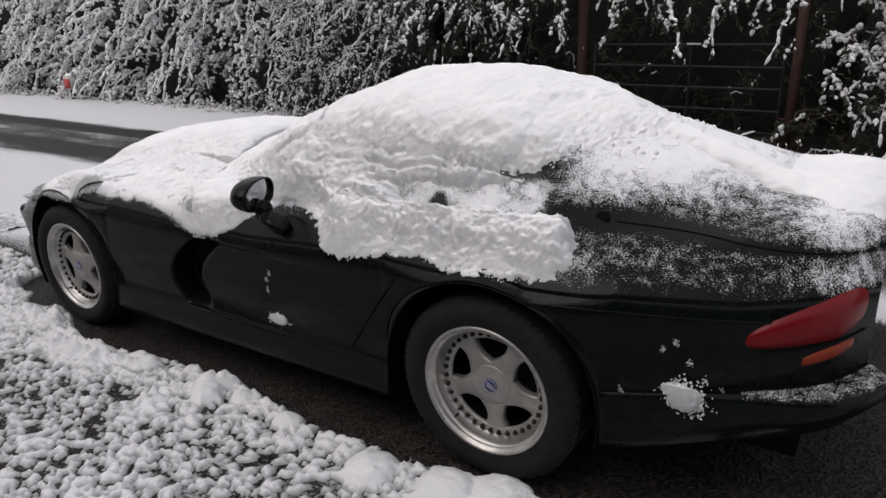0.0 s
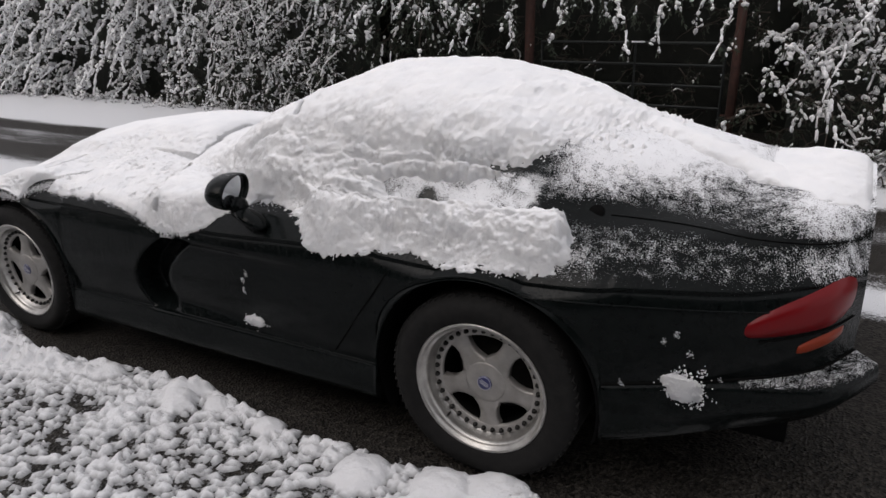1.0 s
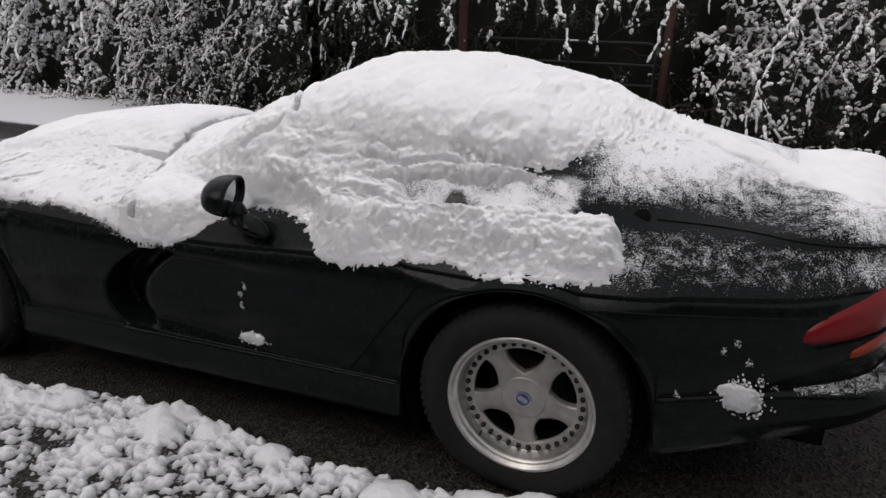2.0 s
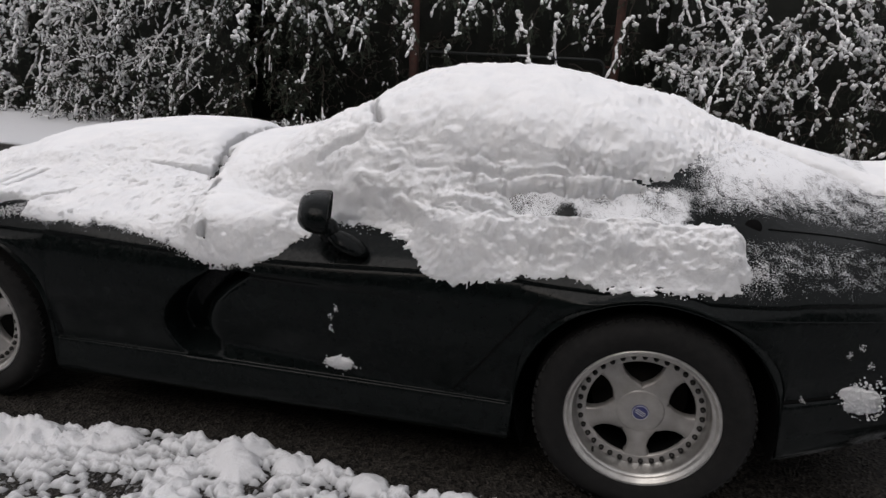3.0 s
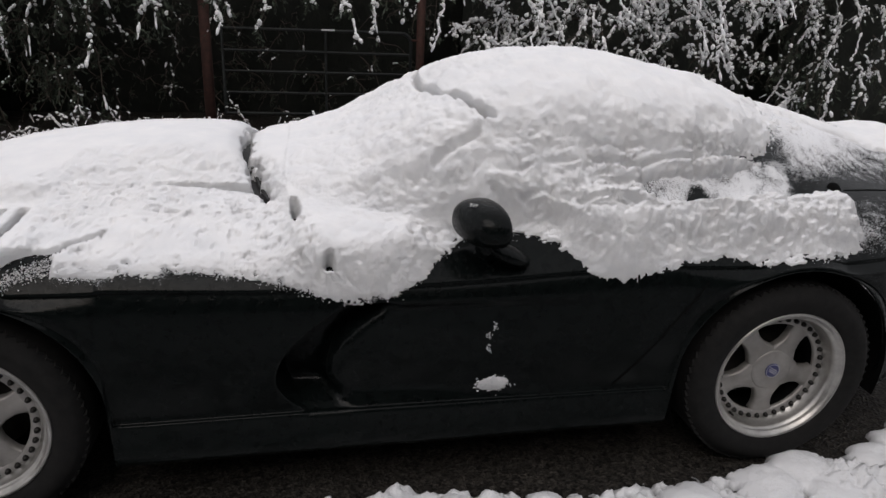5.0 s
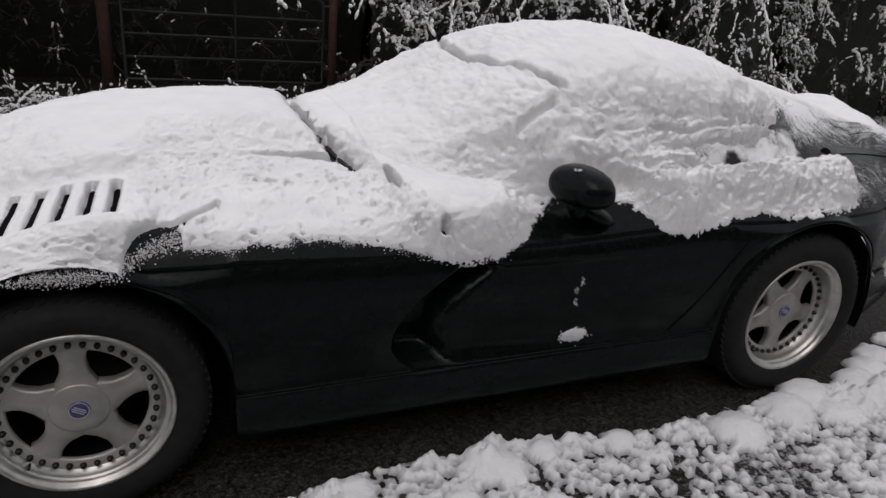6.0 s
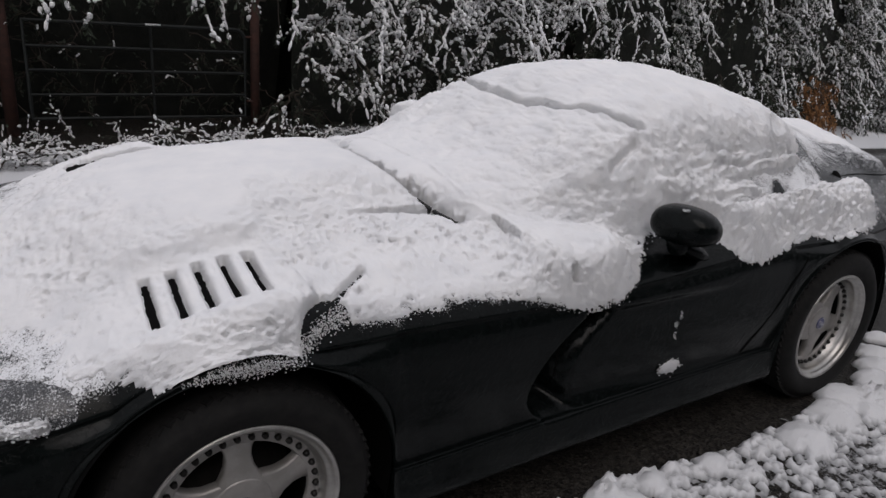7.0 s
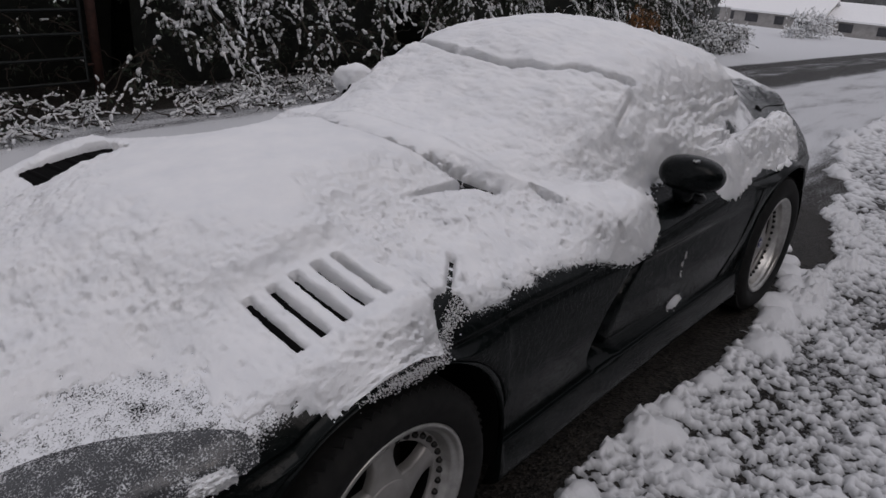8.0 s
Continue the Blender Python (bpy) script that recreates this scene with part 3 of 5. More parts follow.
def build_wheel(tyre_r, width, dish, spoke_angle, label):
    """A wheel about its hub, its face towards -y."""
    w = empty("wheel", pose(0, 0, 0), "", "")
    lip = 0.2345
    prof = [(lip - 0.012, 0.01), (lip + 0.004, -0.004), (lip + 0.03, -0.014), (lip + 0.06, -0.016), (tyre_r - 0.022, -0.004), (tyre_r - 0.008, 0.012), (tyre_r, 0.035), (tyre_r, 0.035 + 0.2 * width), (tyre_r + 0.001, 0.5 * width), (tyre_r, width - 0.035), (tyre_r - 0.02, width), (lip, width)]
    tyre = raw_part("tyre", *revolve(prof, 96), RUBBER, w, "wet black rubber tyre")
    bm = bmesh.new()
    for i in range(72):
        a = i * math.tau / 72
        m = Matrix.Rotation(-a, 4, "Y") @ Matrix.Translation((tyre_r - 0.0062, 0.034, 0)) @ Matrix.Rotation(0.5, 4, "X") @ Matrix.Diagonal((0.0095, 0.05, 0.019, 1))
        bmesh.ops.create_cube(bm, size=1, matrix=m)
    part("tread", bm, RUBBER, tyre, smooth=False)
    rim = raw_part("rim", *revolve([(lip - 0.004, 0.012), (lip, 0.0), (lip - 0.004, -0.005), (lip - 0.011, -0.004), (lip - 0.014, 0.004), (lip - 0.022, 0.012), (lip - 0.026, 0.013), (lip - 0.029, dish * 0.5), (lip - 0.034, dish * 0.8), (lip - 0.040, dish - 0.003)], 96), POLISHED, w, "polished stepped outer rim lip")
    raw_part("rim_barrel", *revolve([(lip - 0.038, dish - 0.003), (0.170, dish - 0.002), (0.165, dish + 0.004), (0.166, dish + 0.012)], 72), ALLOY, w)
    # black drum and added backing disc put the shade behind the spokes into colour
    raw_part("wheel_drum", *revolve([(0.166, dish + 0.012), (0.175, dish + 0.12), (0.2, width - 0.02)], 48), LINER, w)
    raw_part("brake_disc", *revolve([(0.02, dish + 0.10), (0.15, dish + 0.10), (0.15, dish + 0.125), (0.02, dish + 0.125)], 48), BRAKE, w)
    raw_part("shade_backing", *revolve([(0.001, dish + 0.15), (0.2, dish + 0.15)], 48), LINER, w)
    # five broad tapering spokes with a raised middle
    for i in range(5):
        a = spoke_angle + i * math.tau / 5
        rows = []
        for r, hw, top in ((0.055, 0.060, -0.010), (0.078, 0.047, -0.008), (0.100, 0.035, -0.005), (0.128, 0.0305, -0.001), (0.150, 0.034, 0.0005), (0.176, 0.050, 0.001)):
            rows.append([(r, dish + top + 0.030, -hw * 0.95), (r, dish + top + 0.006, -hw), (r, dish + top, -hw * 0.82), (r, dish + top - 0.0015, 0), (r, dish + top, hw * 0.82), (r, dish + top + 0.006, hw), (r, dish + top + 0.030, hw * 0.95)])
        c, s = math.cos(a), math.sin(a)
        vs = [(p[0] * c - p[2] * s, p[1], p[0] * s + p[2] * c) for row in rows for p in row]
        fs = [(j * 7 + p, j * 7 + p + 1, (j + 1) * 7 + p + 1, (j + 1) * 7 + p) for j in range(5) for p in range(6)]
        raw_part("spoke", vs, fs, ALLOY, w)
    cap = raw_part("centre_cap", *revolve([(0.0, dish - 0.016), (0.040, dish - 0.0155), (0.068, dish - 0.013), (0.0735, dish - 0.009), (0.0745, dish + 0.004)], 48), ALLOY, w, "satin silver centre cap")
    em = raw_part("emblem", *revolve([(0.0, dish - 0.0195), (0.0225, dish - 0.0195), (0.0255, dish - 0.0185), (0.0265, dish - 0.014)], 32), BLUE, cap, "round dark blue emblem")
    bm = bmesh.new()
    for zz, ln in ((-0.006, 0.030), (0.0, 0.036), (0.006, 0.030)):
        bmesh.ops.create_cube(bm, size=1, matrix=Matrix.Rotation(0.5, 4, "Y") @ Matrix.Translation((0, dish - 0.0205, zz)) @ Matrix.Diagonal((ln, 0.001, 0.0025, 1)))
    ring_v, ring_f = revolve([(0.0225, dish - 0.0203), (0.0245, dish - 0.0203)], 32)
    part("emblem_bars", bm, EMBLEM_LIGHT, cap, smooth=False)
    raw_part("emblem_ring", ring_v, ring_f, EMBLEM_LIGHT, cap)
    bolt = None
    for i in range(35):
        a = i * math.tau / 35
        if bolt is None:
            vs, fs = revolve([(0.0, -0.011), (0.0058, -0.010), (0.0084, -0.004), (0.0092, 0.003)], 8)
            bolt = mesh_of("rim_bolt", vs, fs, STEEL)
        ob = new("rim_bolt", bolt)
        ob.location = (0.184 * math.cos(a), dish - 0.003, 0.184 * math.sin(a))
        ob.parent = w
    bm = bmesh.new()
    bmesh.ops.create_cone(bm, cap_ends=True, segments=8, radius1=0.004, radius2=0.0035, depth=0.022, matrix=Matrix.Rotation(1.57, 4, "X") @ Matrix.Translation((0.197 * math.cos(4.0), 0.197 * math.sin(4.0) , -dish * 0.5)))
    part("valve", bm, STEEL, w)
    w.matrix_world = pose(0, 0, 0)
    tagged(w, label)
    return w


rear = build_wheel(REAR_R, 0.325, 0.062, -math.pi / 2 + 0.05, "deep-dish five-spoke alloy wheel with ring of bolts")
rear.parent, rear.location = car, (0, 0.0, HUB_Z)
front = build_wheel(FRONT_R, 0.27, 0.042, math.pi / 2 + 0.03, "five-spoke alloy wheel with ring of bolts")
front.parent, front.location = car, (-2.445, 0.0, FRONT_R)
for src_wheel, x, r in ((rear, 0, HUB_Z), (front, -2.445, FRONT_R)):
    w2 = copy_thing(src_wheel, pose(x, 2 * MID, r, 0, 0, 180))
    w2.parent = car
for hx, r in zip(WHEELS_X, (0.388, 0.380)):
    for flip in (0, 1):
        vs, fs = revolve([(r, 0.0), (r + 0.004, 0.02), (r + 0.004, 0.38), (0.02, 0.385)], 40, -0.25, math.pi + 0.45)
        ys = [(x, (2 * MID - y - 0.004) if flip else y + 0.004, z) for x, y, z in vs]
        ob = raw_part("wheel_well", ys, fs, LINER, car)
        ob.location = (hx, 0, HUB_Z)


# ---------------- snow on the car ----------------
def car_snow():
    u = np.arange(-3.42, 1.04, 0.0056)
    v = np.concatenate([np.arange(4.2, 7.0, 0.036), np.arange(7.0, 10.0001, 0.035)])
    near = half_grid(u, v)
    far = near[:, ::-1].copy()
    far[..., 1] = 2 * MID - far[..., 1]
    P = np.concatenate([near, far[:, 1:]], 1)
    N = -grid_normals(P)
    N[N[..., 2] < -0.2] *= -1
    # snow piles upwards, so its growth leans to the vertical
    G = N + np.array([0, 0, 0.6])
    G /= np.linalg.norm(G, axis=-1, keepdims=True)
    x, z = P[..., 0], P[..., 2]
    ya = np.where(P[..., 1] > MID, 2 * MID - P[..., 1], P[..., 1])
    is_far = P[..., 1] > MID
    big, mid, small, tiny = fractal(P, 4.0, 3, 1), fractal(P, 14.0, 3, 2), fractal(P, 45.0, 3, 3), fractal(P, 130.0, 2, 4)
    edge_curve = curve_at([(-3.3, 0.50), (-2.9, 0.66), (-2.7, 0.685), (-2.5, 0.68), (-2.35, 0.675), (-2.2, 0.725), (-1.95, 0.735), (-1.75, 0.73), (-1.6, 0.70), (-1.47, 0.67), (-1.35, 0.66), (-1.25, 0.685), (-1.12, 0.76), (-1.0, 0.795), (-0.86, 0.80), (-0.76, 0.775), (-0.70, 0.74), (-0.6, 0.715), (-0.45, 0.75), (-0.3, 0.765), (-0.1, 0.755), (0.1, 0.75), (0.2, 0.745), (0.26, 0.78), (0.3, 0.84), (0.36, 0.95), (0.7, 1.1), (1.04, 1.2)], x)
    edge_curve = edge_curve - 0.022 * smoothstep(-0.85, -0.65, x) * (1 - smoothstep(-0.15, 0.0, x)) + 0.035 * (mid - 0.5) + 0.035 * (small - 0.5) + 0.02 * (tiny - 0.5)
    over = z - edge_curve
    flat = np.clip(N[..., 2], 0, 1)
    soft_rim = 0.085 + 0.06 * smoothstep(-1.5, -1.65, x)
    body = np.sqrt(np.clip(over / soft_rim, 0, 1)) * (0.25 + 0.75 * smoothstep(0.0, soft_rim, over))
    speckle = smoothstep(0.30, 0.62, small * 0.6 + tiny * 0.4 + 1.5 * np.clip(over, 0, 1))
    speckle = np.maximum(speckle, smoothstep(0.06, 0.12, over))
    body *= np.where(x < -1.5, np.clip(speckle, 0, 1), 1)
    T = body * (0.028 + 0.045 * flat ** 1.5 + 0.03 * (big - 0.5) + (0.022 * (mid - 0.5) + 0.012 * (small - 0.5) + 0.005 * (tiny - 0.5)) * (1 - 0.82 * smoothstep(0.75, 0.95, flat) * smoothstep(-1.1, -1.5, x)))
    # the roof cap thins and ends in a broken front on the rear glass
    cut = 0.22 + 0.20 * smoothstep(0.5, 0.9, ya) + 0.10 * (mid - 0.5) + 0.06 * (small - 0.5)
    wide = 0.46
    fade = smoothstep(cut - wide, cut, x) * smoothstep(0.86, 0.89, z)
    T -= fade * (0.075 + 0.05 * (small - 0.5) + 0.04 * (tiny - 0.5) + 0.03 * (mid - 0.5)) * (x > -0.3)
    # a ridge left on the rear glass and a cap on the tail
    along = np.clip((x - 0.30) / 0.46, 0, 1)
    ridge = smoothstep(0.085, 0.03, np.abs(ya - (0.87 - 0.17 * along)) + 0.10 * (mid - 0.5) + 0.04 * (small - 0.5)) * smoothstep(0.26, 0.33, x) * (1 - smoothstep(0.74, 0.82, x)) * ~is_far
    cap = smoothstep(0.50, 0.80, ya + 0.16 * (mid - 0.5) + 0.08 * (small - 0.5)) * smoothstep(0.70, 0.88, x)
    T = np.maximum(T, np.maximum(ridge * (0.012 + 0.010 * mid), cap * (0.014 + 0.015 * (mid - 0.4))))
    tear_line = screen_top_x(P[..., 1])
    puff = lambda sc, sd: 1 - np.abs(2 * fractal(P, sc, 2, sd) - 1)
    W = P + 0.05 * np.stack([fractal(P, 8.0, 3, 201), fractal(P, 8.0, 3, 211), fractal(P, 8.0, 3, 221)], -1)
    coarse = 1 - smoothstep(-0.60, -0.40, x)
    puffs = (0.32 + 0.28 * coarse) * lumps(W, 12.0, 91) + (0.34 - 0.09 * coarse) * lumps(W, 30.0, 92) + (0.28 - 0.10 * coarse) * lumps(W, 75.0, 98)
    # slid heap along the foot of the side window
    heap = np.exp(-((z - 0.815 - 0.01 * (big - 0.5)) / 0.045) ** 2) * smoothstep(-0.80, -0.68, x) * (1 - smoothstep(0.18, 0.26, x))
    T += body * heap * (0.046 * (puffs - 0.40) + 0.012)
    heap2 = np.exp(-((z - 0.87) / 0.05) ** 2) * smoothstep(-1.05, -0.95, x) * (1 - smoothstep(-0.5, -0.42, x))
    T += body * heap2 * (0.07 * (puffs - 0.5) + 0.006)
    T += body * (1 - flat) * (1 - 0.6 * smoothstep(-1.5, -1.8, x)) * (0.013 * (puffs - 0.55) + 0.010 * (small - 0.5) + 0.012 * (tiny - 0.5))
    T += body * flat * (x > -1.58) * (0.010 + 0.014 * (x < tear_line)) * (puffs - 0.7)
    T *= 1 - smoothstep(-0.02, 0.03, x - (0.235 - 14 * (z - 0.80) ** 2) + 0.08 * (small - 0.5)) * (z < 0.90)
    # thin, crazed snow on the glass above it
    glassy = smoothstep(0.87, 0.90, z) * (1 - smoothstep(1.00, 1.05, z)) * smoothstep(-0.75, -0.6, x) * (x < 0.3)
    T -= body * glassy * 0.024 * (0.6 + 0.7 * (small - 0.4) + 0.8 * (tiny - 0.5))
    craze = np.maximum(smoothstep(0.90, 0.985, puff(22.0, 95)), 0.8 * smoothstep(0.90, 0.985, puff(46.0, 96)))
    T -= craze * glassy * 0.022 * smoothstep(-0.85, -0.4, x) * smoothstep(0.30, 0.55, fractal(P, 5.0, 2, 97))
    T -= craze * 0.009 * (1 - flat) * body * (1 - smoothstep(-1.4, -1.7, x))
    low_line = 0.872 + 0.04 * (mid - 0.5) + 0.02 * (small - 0.5)
    high_line = 0.925 + 0.05 * (mid - 0.5) + 0.03 * (small - 0.5) + 0.02 * smoothstep(-0.3, 0.1, x)
    ends = smoothstep(-0.52, -0.40, x + 0.12 * (mid - 0.5)) * (x < 0.3) * ~is_far
    T -= ends * 0.09 * smoothstep(low_line - 0.012, low_line, z) * (1 - smoothstep(high_line, high_line + 0.035, z))
    # hood vents, the gap below the windscreen and small holes
    yy = P[..., 1]
    vents = smoothstep(0.09, 0.16, ya) * (1 - smoothstep(0.39, 0.48, ya)) * smoothstep(-2.70, -2.62, x) * (1 - smoothstep(-2.31, -2.25, x))
    T *= 1 - 0.45 * vents
    for i in range(5):
        sx = -2.335 - 0.0625 * i
        aside = np.abs(x - sx - 0.06 * (ya - 0.2))
        slot = (aside < 0.0075 + 0.014 * (small - 0.5)) & (ya > 0.165 + 0.03 * (mid - 0.5)) & (ya < 0.368 + 0.02 * (mid - 0.5))
        T = T * np.where((ya > 0.155) & (ya < 0.375), smoothstep(0.0, 0.020, aside), 1)
        T = np.where(slot, -0.01, T)
    bare_far = is_far & (x > -2.63 + 0.03 * (small - 0.5)) & (x < -2.30 + 0.06 * (small - 0.5)) & (ya > 0.15) & (ya < 0.40 + 0.06 * (small - 0.5))
    T = np.where(bare_far, -0.01, T)
    off = x - cowl_x(yy) + 0.012 - 0.025 * (mid - 0.5)
    T *= 1 - 0.45 * np.exp(-(off / 0.04) ** 2) * ((yy > 0.38) & (yy < 1.42))
    gap = (np.abs(off) < 0.019 + 0.05 * (small - 0.5) + 0.03 * (mid - 0.5)) & (yy > 0.41) & (yy < 1.38)
    T = np.where(gap, -0.01, T)
    flap_d = np.abs(yy - 0.495 - 0.02 * (mid - 0.5))
    flap = smoothstep(0.012 + 0.02 * smoothstep(-1.85, -1.7, x), 0.006, flap_d) * smoothstep(-2.0, -1.72, x) * (x < -1.66)
    T -= flap * 0.10
    # the broken line where the roof's cap tore from the windscreen's sheet
    tear_x = screen_top_x(yy) + 0.03 * (mid - 0.5)
    tear = np.exp(-((x - tear_x) / 0.010) ** 2) * (ya > 0.37)
    T -= tear * (0.020 + 0.16 * np.clip(mid - 0.40, 0, 0.4) + 0.06 * (small - 0.5))
    T += 0.007 * smoothstep(tear_x, tear_x + 0.02, x) * (1 - smoothstep(-0.5, -0.3, x)) * smoothstep(0.40, 0.5, ya)
    pillar = np.exp(-((ya - 0.345 - 0.25 * (x + 1.0)) / 0.010) ** 2) * (x > -1.13) * (x < -0.98) * ~is_far
    T -= pillar * 0.03
    T = np.where((np.abs(x - tear_x) < 0.004 + 0.030 * (small - 0.5)) & (ya > 0.40) & (big > 0.36), -0.01, T)
    # cracks where the snow on the side glass began to slide
    for cz, amp in ((0.985, 1.0), (0.935, 0.6)):
        line = cz + 0.09 * (fractal(P, 4.0, 3, 61 + int(cz * 100)) - 0.5) - 0.05 * smoothstep(-0.75, -0.95, x)
        crack = np.exp(-((z - line) / 0.004) ** 2) * smoothstep(-0.95, -0.8, x) * (1 - smoothstep(0.0, 0.15, x)) * ~is_far
        T -= crack * 0.034 * amp * smoothstep(0.42, 0.58, fractal(P, 9.0, 2, 93))
    for hx, hz, r in ((-0.290, 0.885, 0.040), (-1.555, 0.785, 0.014), (-1.462, 0.728, 0.016)):
        T = np.where((np.hypot(x - hx, (z - hz) * 1.2) < r * (0.7 + 0.7 * small)) & ~is_far, -0.012, T)
    T *= 1 - smoothstep(0.2, 0.8, bare_patch(x, ya) + 0.5 * (small - 0.5)) * ~is_far
    # the nose: only a dusting towards the lamps
    thin_nose = smoothstep(-2.60, -2.86, x + 0.10 * (mid - 0.5) + 0.35 * np.clip(ya - 0.25, 0, 1))
    T *= 1 - 0.97 * thin_nose * smoothstep(0.70, 0.30, ya)
    T *= smoothstep(0.0, 0.02, x + 3.42) * (1 - smoothstep(1.0, 1.035, x))
    ob = shell("snow_cover", P, G, T, SNOW)
    tagged(ob, "thick crumbly fresh snow over the car's roof and hood", "snow", kind="stuff")


car_snow()


# ---------------- parts that lie on the car's skin ----------------
def on_skin(x, z):
    """The skin's point beside (x, z) on the near flank."""
    p = surface(np.full(300, float(x)), np.linspace(0, 7.9, 300))
    return np.array([np.interp(z, p[:, 2], p[:, k]) for k in range(3)])


def skin_patch(name, outline_half, x0, x1, z_mid, lift, material, parent, label="", ns=24, nt=8, far=False):
    """A bulged lens on the flank from x0 to x1; outline_half(s) its half height, z_mid(s) its middle line."""
    verts = []
    for i in range(ns + 1):
        s_ = i / ns
        x = x0 + (x1 - x0) * s_
        for j in range(nt + 1):
            t_ = -1 + 2 * j / nt
            p = on_skin(x, z_mid(s_) + outline_half(s_) * t_)
            rise = lift * (1 - t_ ** 4) * (1 - (2 * s_ - 1) ** 8) - 0.003
            q = p + np.array([0.45 * rise * max(0, x - 0.6) * 2, -rise, 0.1 * rise])
            verts.append((q[0], 2 * MID - q[1] if far else q[1], q[2]))
    m = nt + 1
    faces = [(i * m + j, (i + 1) * m + j, (i + 1) * m + j + 1, i * m + j + 1) for i in range(ns) for j in range(nt)]
    return raw_part(name, verts, faces, material, parent, label)


def strip(name, pts, width, material, parent, label="", depth=0.004):
    """A thin tube along points on the skin: shut lines, seams and bumper edges."""
    cd = bpy.data.curves.new(name, "CURVE")
    cd.dimensions, cd.bevel_depth, cd.bevel_resolution = "3D", width, 2
    sp = cd.splines.new("POLY")
    sp.points.add(len(pts) - 1)
    for q, p in zip(sp.points, pts):
        q.co = (*p, 1)
    tmp = new(name, cd)
    me = bpy.data.meshes.new_from_object(tmp)
    bpy.data.objects.remove(tmp)
    me.materials.append(material)
    ob = new(name, me)
    ob.parent = parent
    return tagged(ob, label)


def car_details():
    for far in (False, True):
        skin_patch("tail_light", lambda q: 0.004 + 0.072 * q ** 0.42 * math.sqrt(max(0.0, 1 - max(0.0, (q - 0.72) / 0.285) ** 2)), 0.745, 1.02, lambda q: 0.634 + 0.10 * q - 0.018 * q * q, 0.016, RED_LENS, car, "long red tail light lens", far=far)
        skin_patch("indicator", lambda q: 0.022 * math.sin(math.pi * (0.08 + 0.84 * q)) ** 0.4, 0.885, 1.0, lambda q: 0.572 + 0.040 * q, 0.012, AMBER_LENS, car, "amber indicator lens", far=far)
        strip("lens_seam", [(p[0], 2 * MID - p[1] if far else p[1], p[2]) for p in (on_skin(x_, 0.612 + 0.16 * (x_ - 0.85)) - np.array([0, 0.003, 0]) for x_ in np.linspace(0.79, 1.02, 14))], 0.003, LINER, car)
        vs, ns_, nt_ = [], 22, 12
        for i in range(ns_ + 1):
            q = i / ns_
            uu = -2.755 - 0.42 * q
            half = 0.58 * math.sin(math.pi * (0.03 + 0.94 * q)) ** 0.45
            vm = 5.56 - 3.0 * (uu + 2.78)
            g = surface(np.full(nt_ + 1, uu), np.clip(vm + half * np.linspace(-1, 1, nt_ + 1), 3, 8.5))
            for j in range(nt_ + 1):
                t_ = -1 + 2 * j / nt_
                up = 0.012 * (1 - t_ ** 4) * (1 - (2 * q - 1) ** 8) - 0.002
                vs.append((g[j, 0] - 0.3 * up, (2 * MID - g[j, 1] + 0.5 * up) if far else g[j, 1] - 0.5 * up, g[j, 2] + 0.8 * up))
        mm = nt_ + 1
        head = raw_part("headlight", vs, [(i * mm + j, (i + 1) * mm + j, (i + 1) * mm + j + 1, i * mm + j + 1) for i in range(ns_) for j in range(nt_)], HEAD_LENS, car, "frosted clear headlight cover")
        a = head.data.attributes.new("dust", "FLOAT", "POINT")
        a.data.foreach_set("value", [0.42] * len(head.data.vertices))
    # shut lines of the door, the bumper's seam and the hood
    out = np.array([0, -0.0005, 0])
    strip("shut_line", [on_skin(x, z) + out for x, z in ((-0.585, 0.335), (-0.52, 0.42), (-0.45, 0.52), (-0.37, 0.63), (-0.33, 0.69))], 0.0035, LINER, car, "dark door gap")
    strip("shut_line", [on_skin(-1.43, z) + out for z in np.linspace(0.40, 0.60, 8)], 0.0025, LINER, car)
    strip("bumper_seam", [on_skin(x, 0.44 + 0.10 * (x - 0.4)) + out for x in np.linspace(0.39, 1.04, 24)], 0.005, LINER, car)
    strip("side_crease", [on_skin(x, 0.70 - 0.02 * abs(x - 0.3)) + out for x in np.linspace(0.05, 1.0, 30)], 0.003, PAINT, car)
    # the bumper's projecting lower lip
    rows = []
    for x in np.linspace(0.39, 1.045, 28):
        top, bot = on_skin(x, 0.435 + 0.10 * (x - 0.4)), on_skin(x, 0.24 + 0.25 * max(0, x - 0.4))
        k = 0.012 + 0.06 * smoothstep(0.55, 1.04, x)
        d = np.array([0.9 * smoothstep(0.6, 1.0, x), -1.0, 0])
        rows.append([top + [0, 0.004, 0.002], top + d * k * 0.9, top + d * k + [0, 0, -0.02], (top + bot) / 2 + d * k, bot + d * k * 0.5, bot + [0, 0.02, -0.02]])
    m = 6
    vs = [p for r in rows for p in r]
    ob = raw_part("bumper", vs, [(i * m + j, i * m + j + 1, (i + 1) * m + j + 1, (i + 1) * m + j) for i in range(len(rows) - 1) for j in range(m - 1)], PAINT, car, "dark green rear bumper")
    a = ob.data.attributes.new("dust", "FLOAT", "POINT")
    a.data.foreach_set("value", [0.45 if j in (0, 1) and i > 14 else 0.0 for i in range(len(rows)) for j in range(m)])
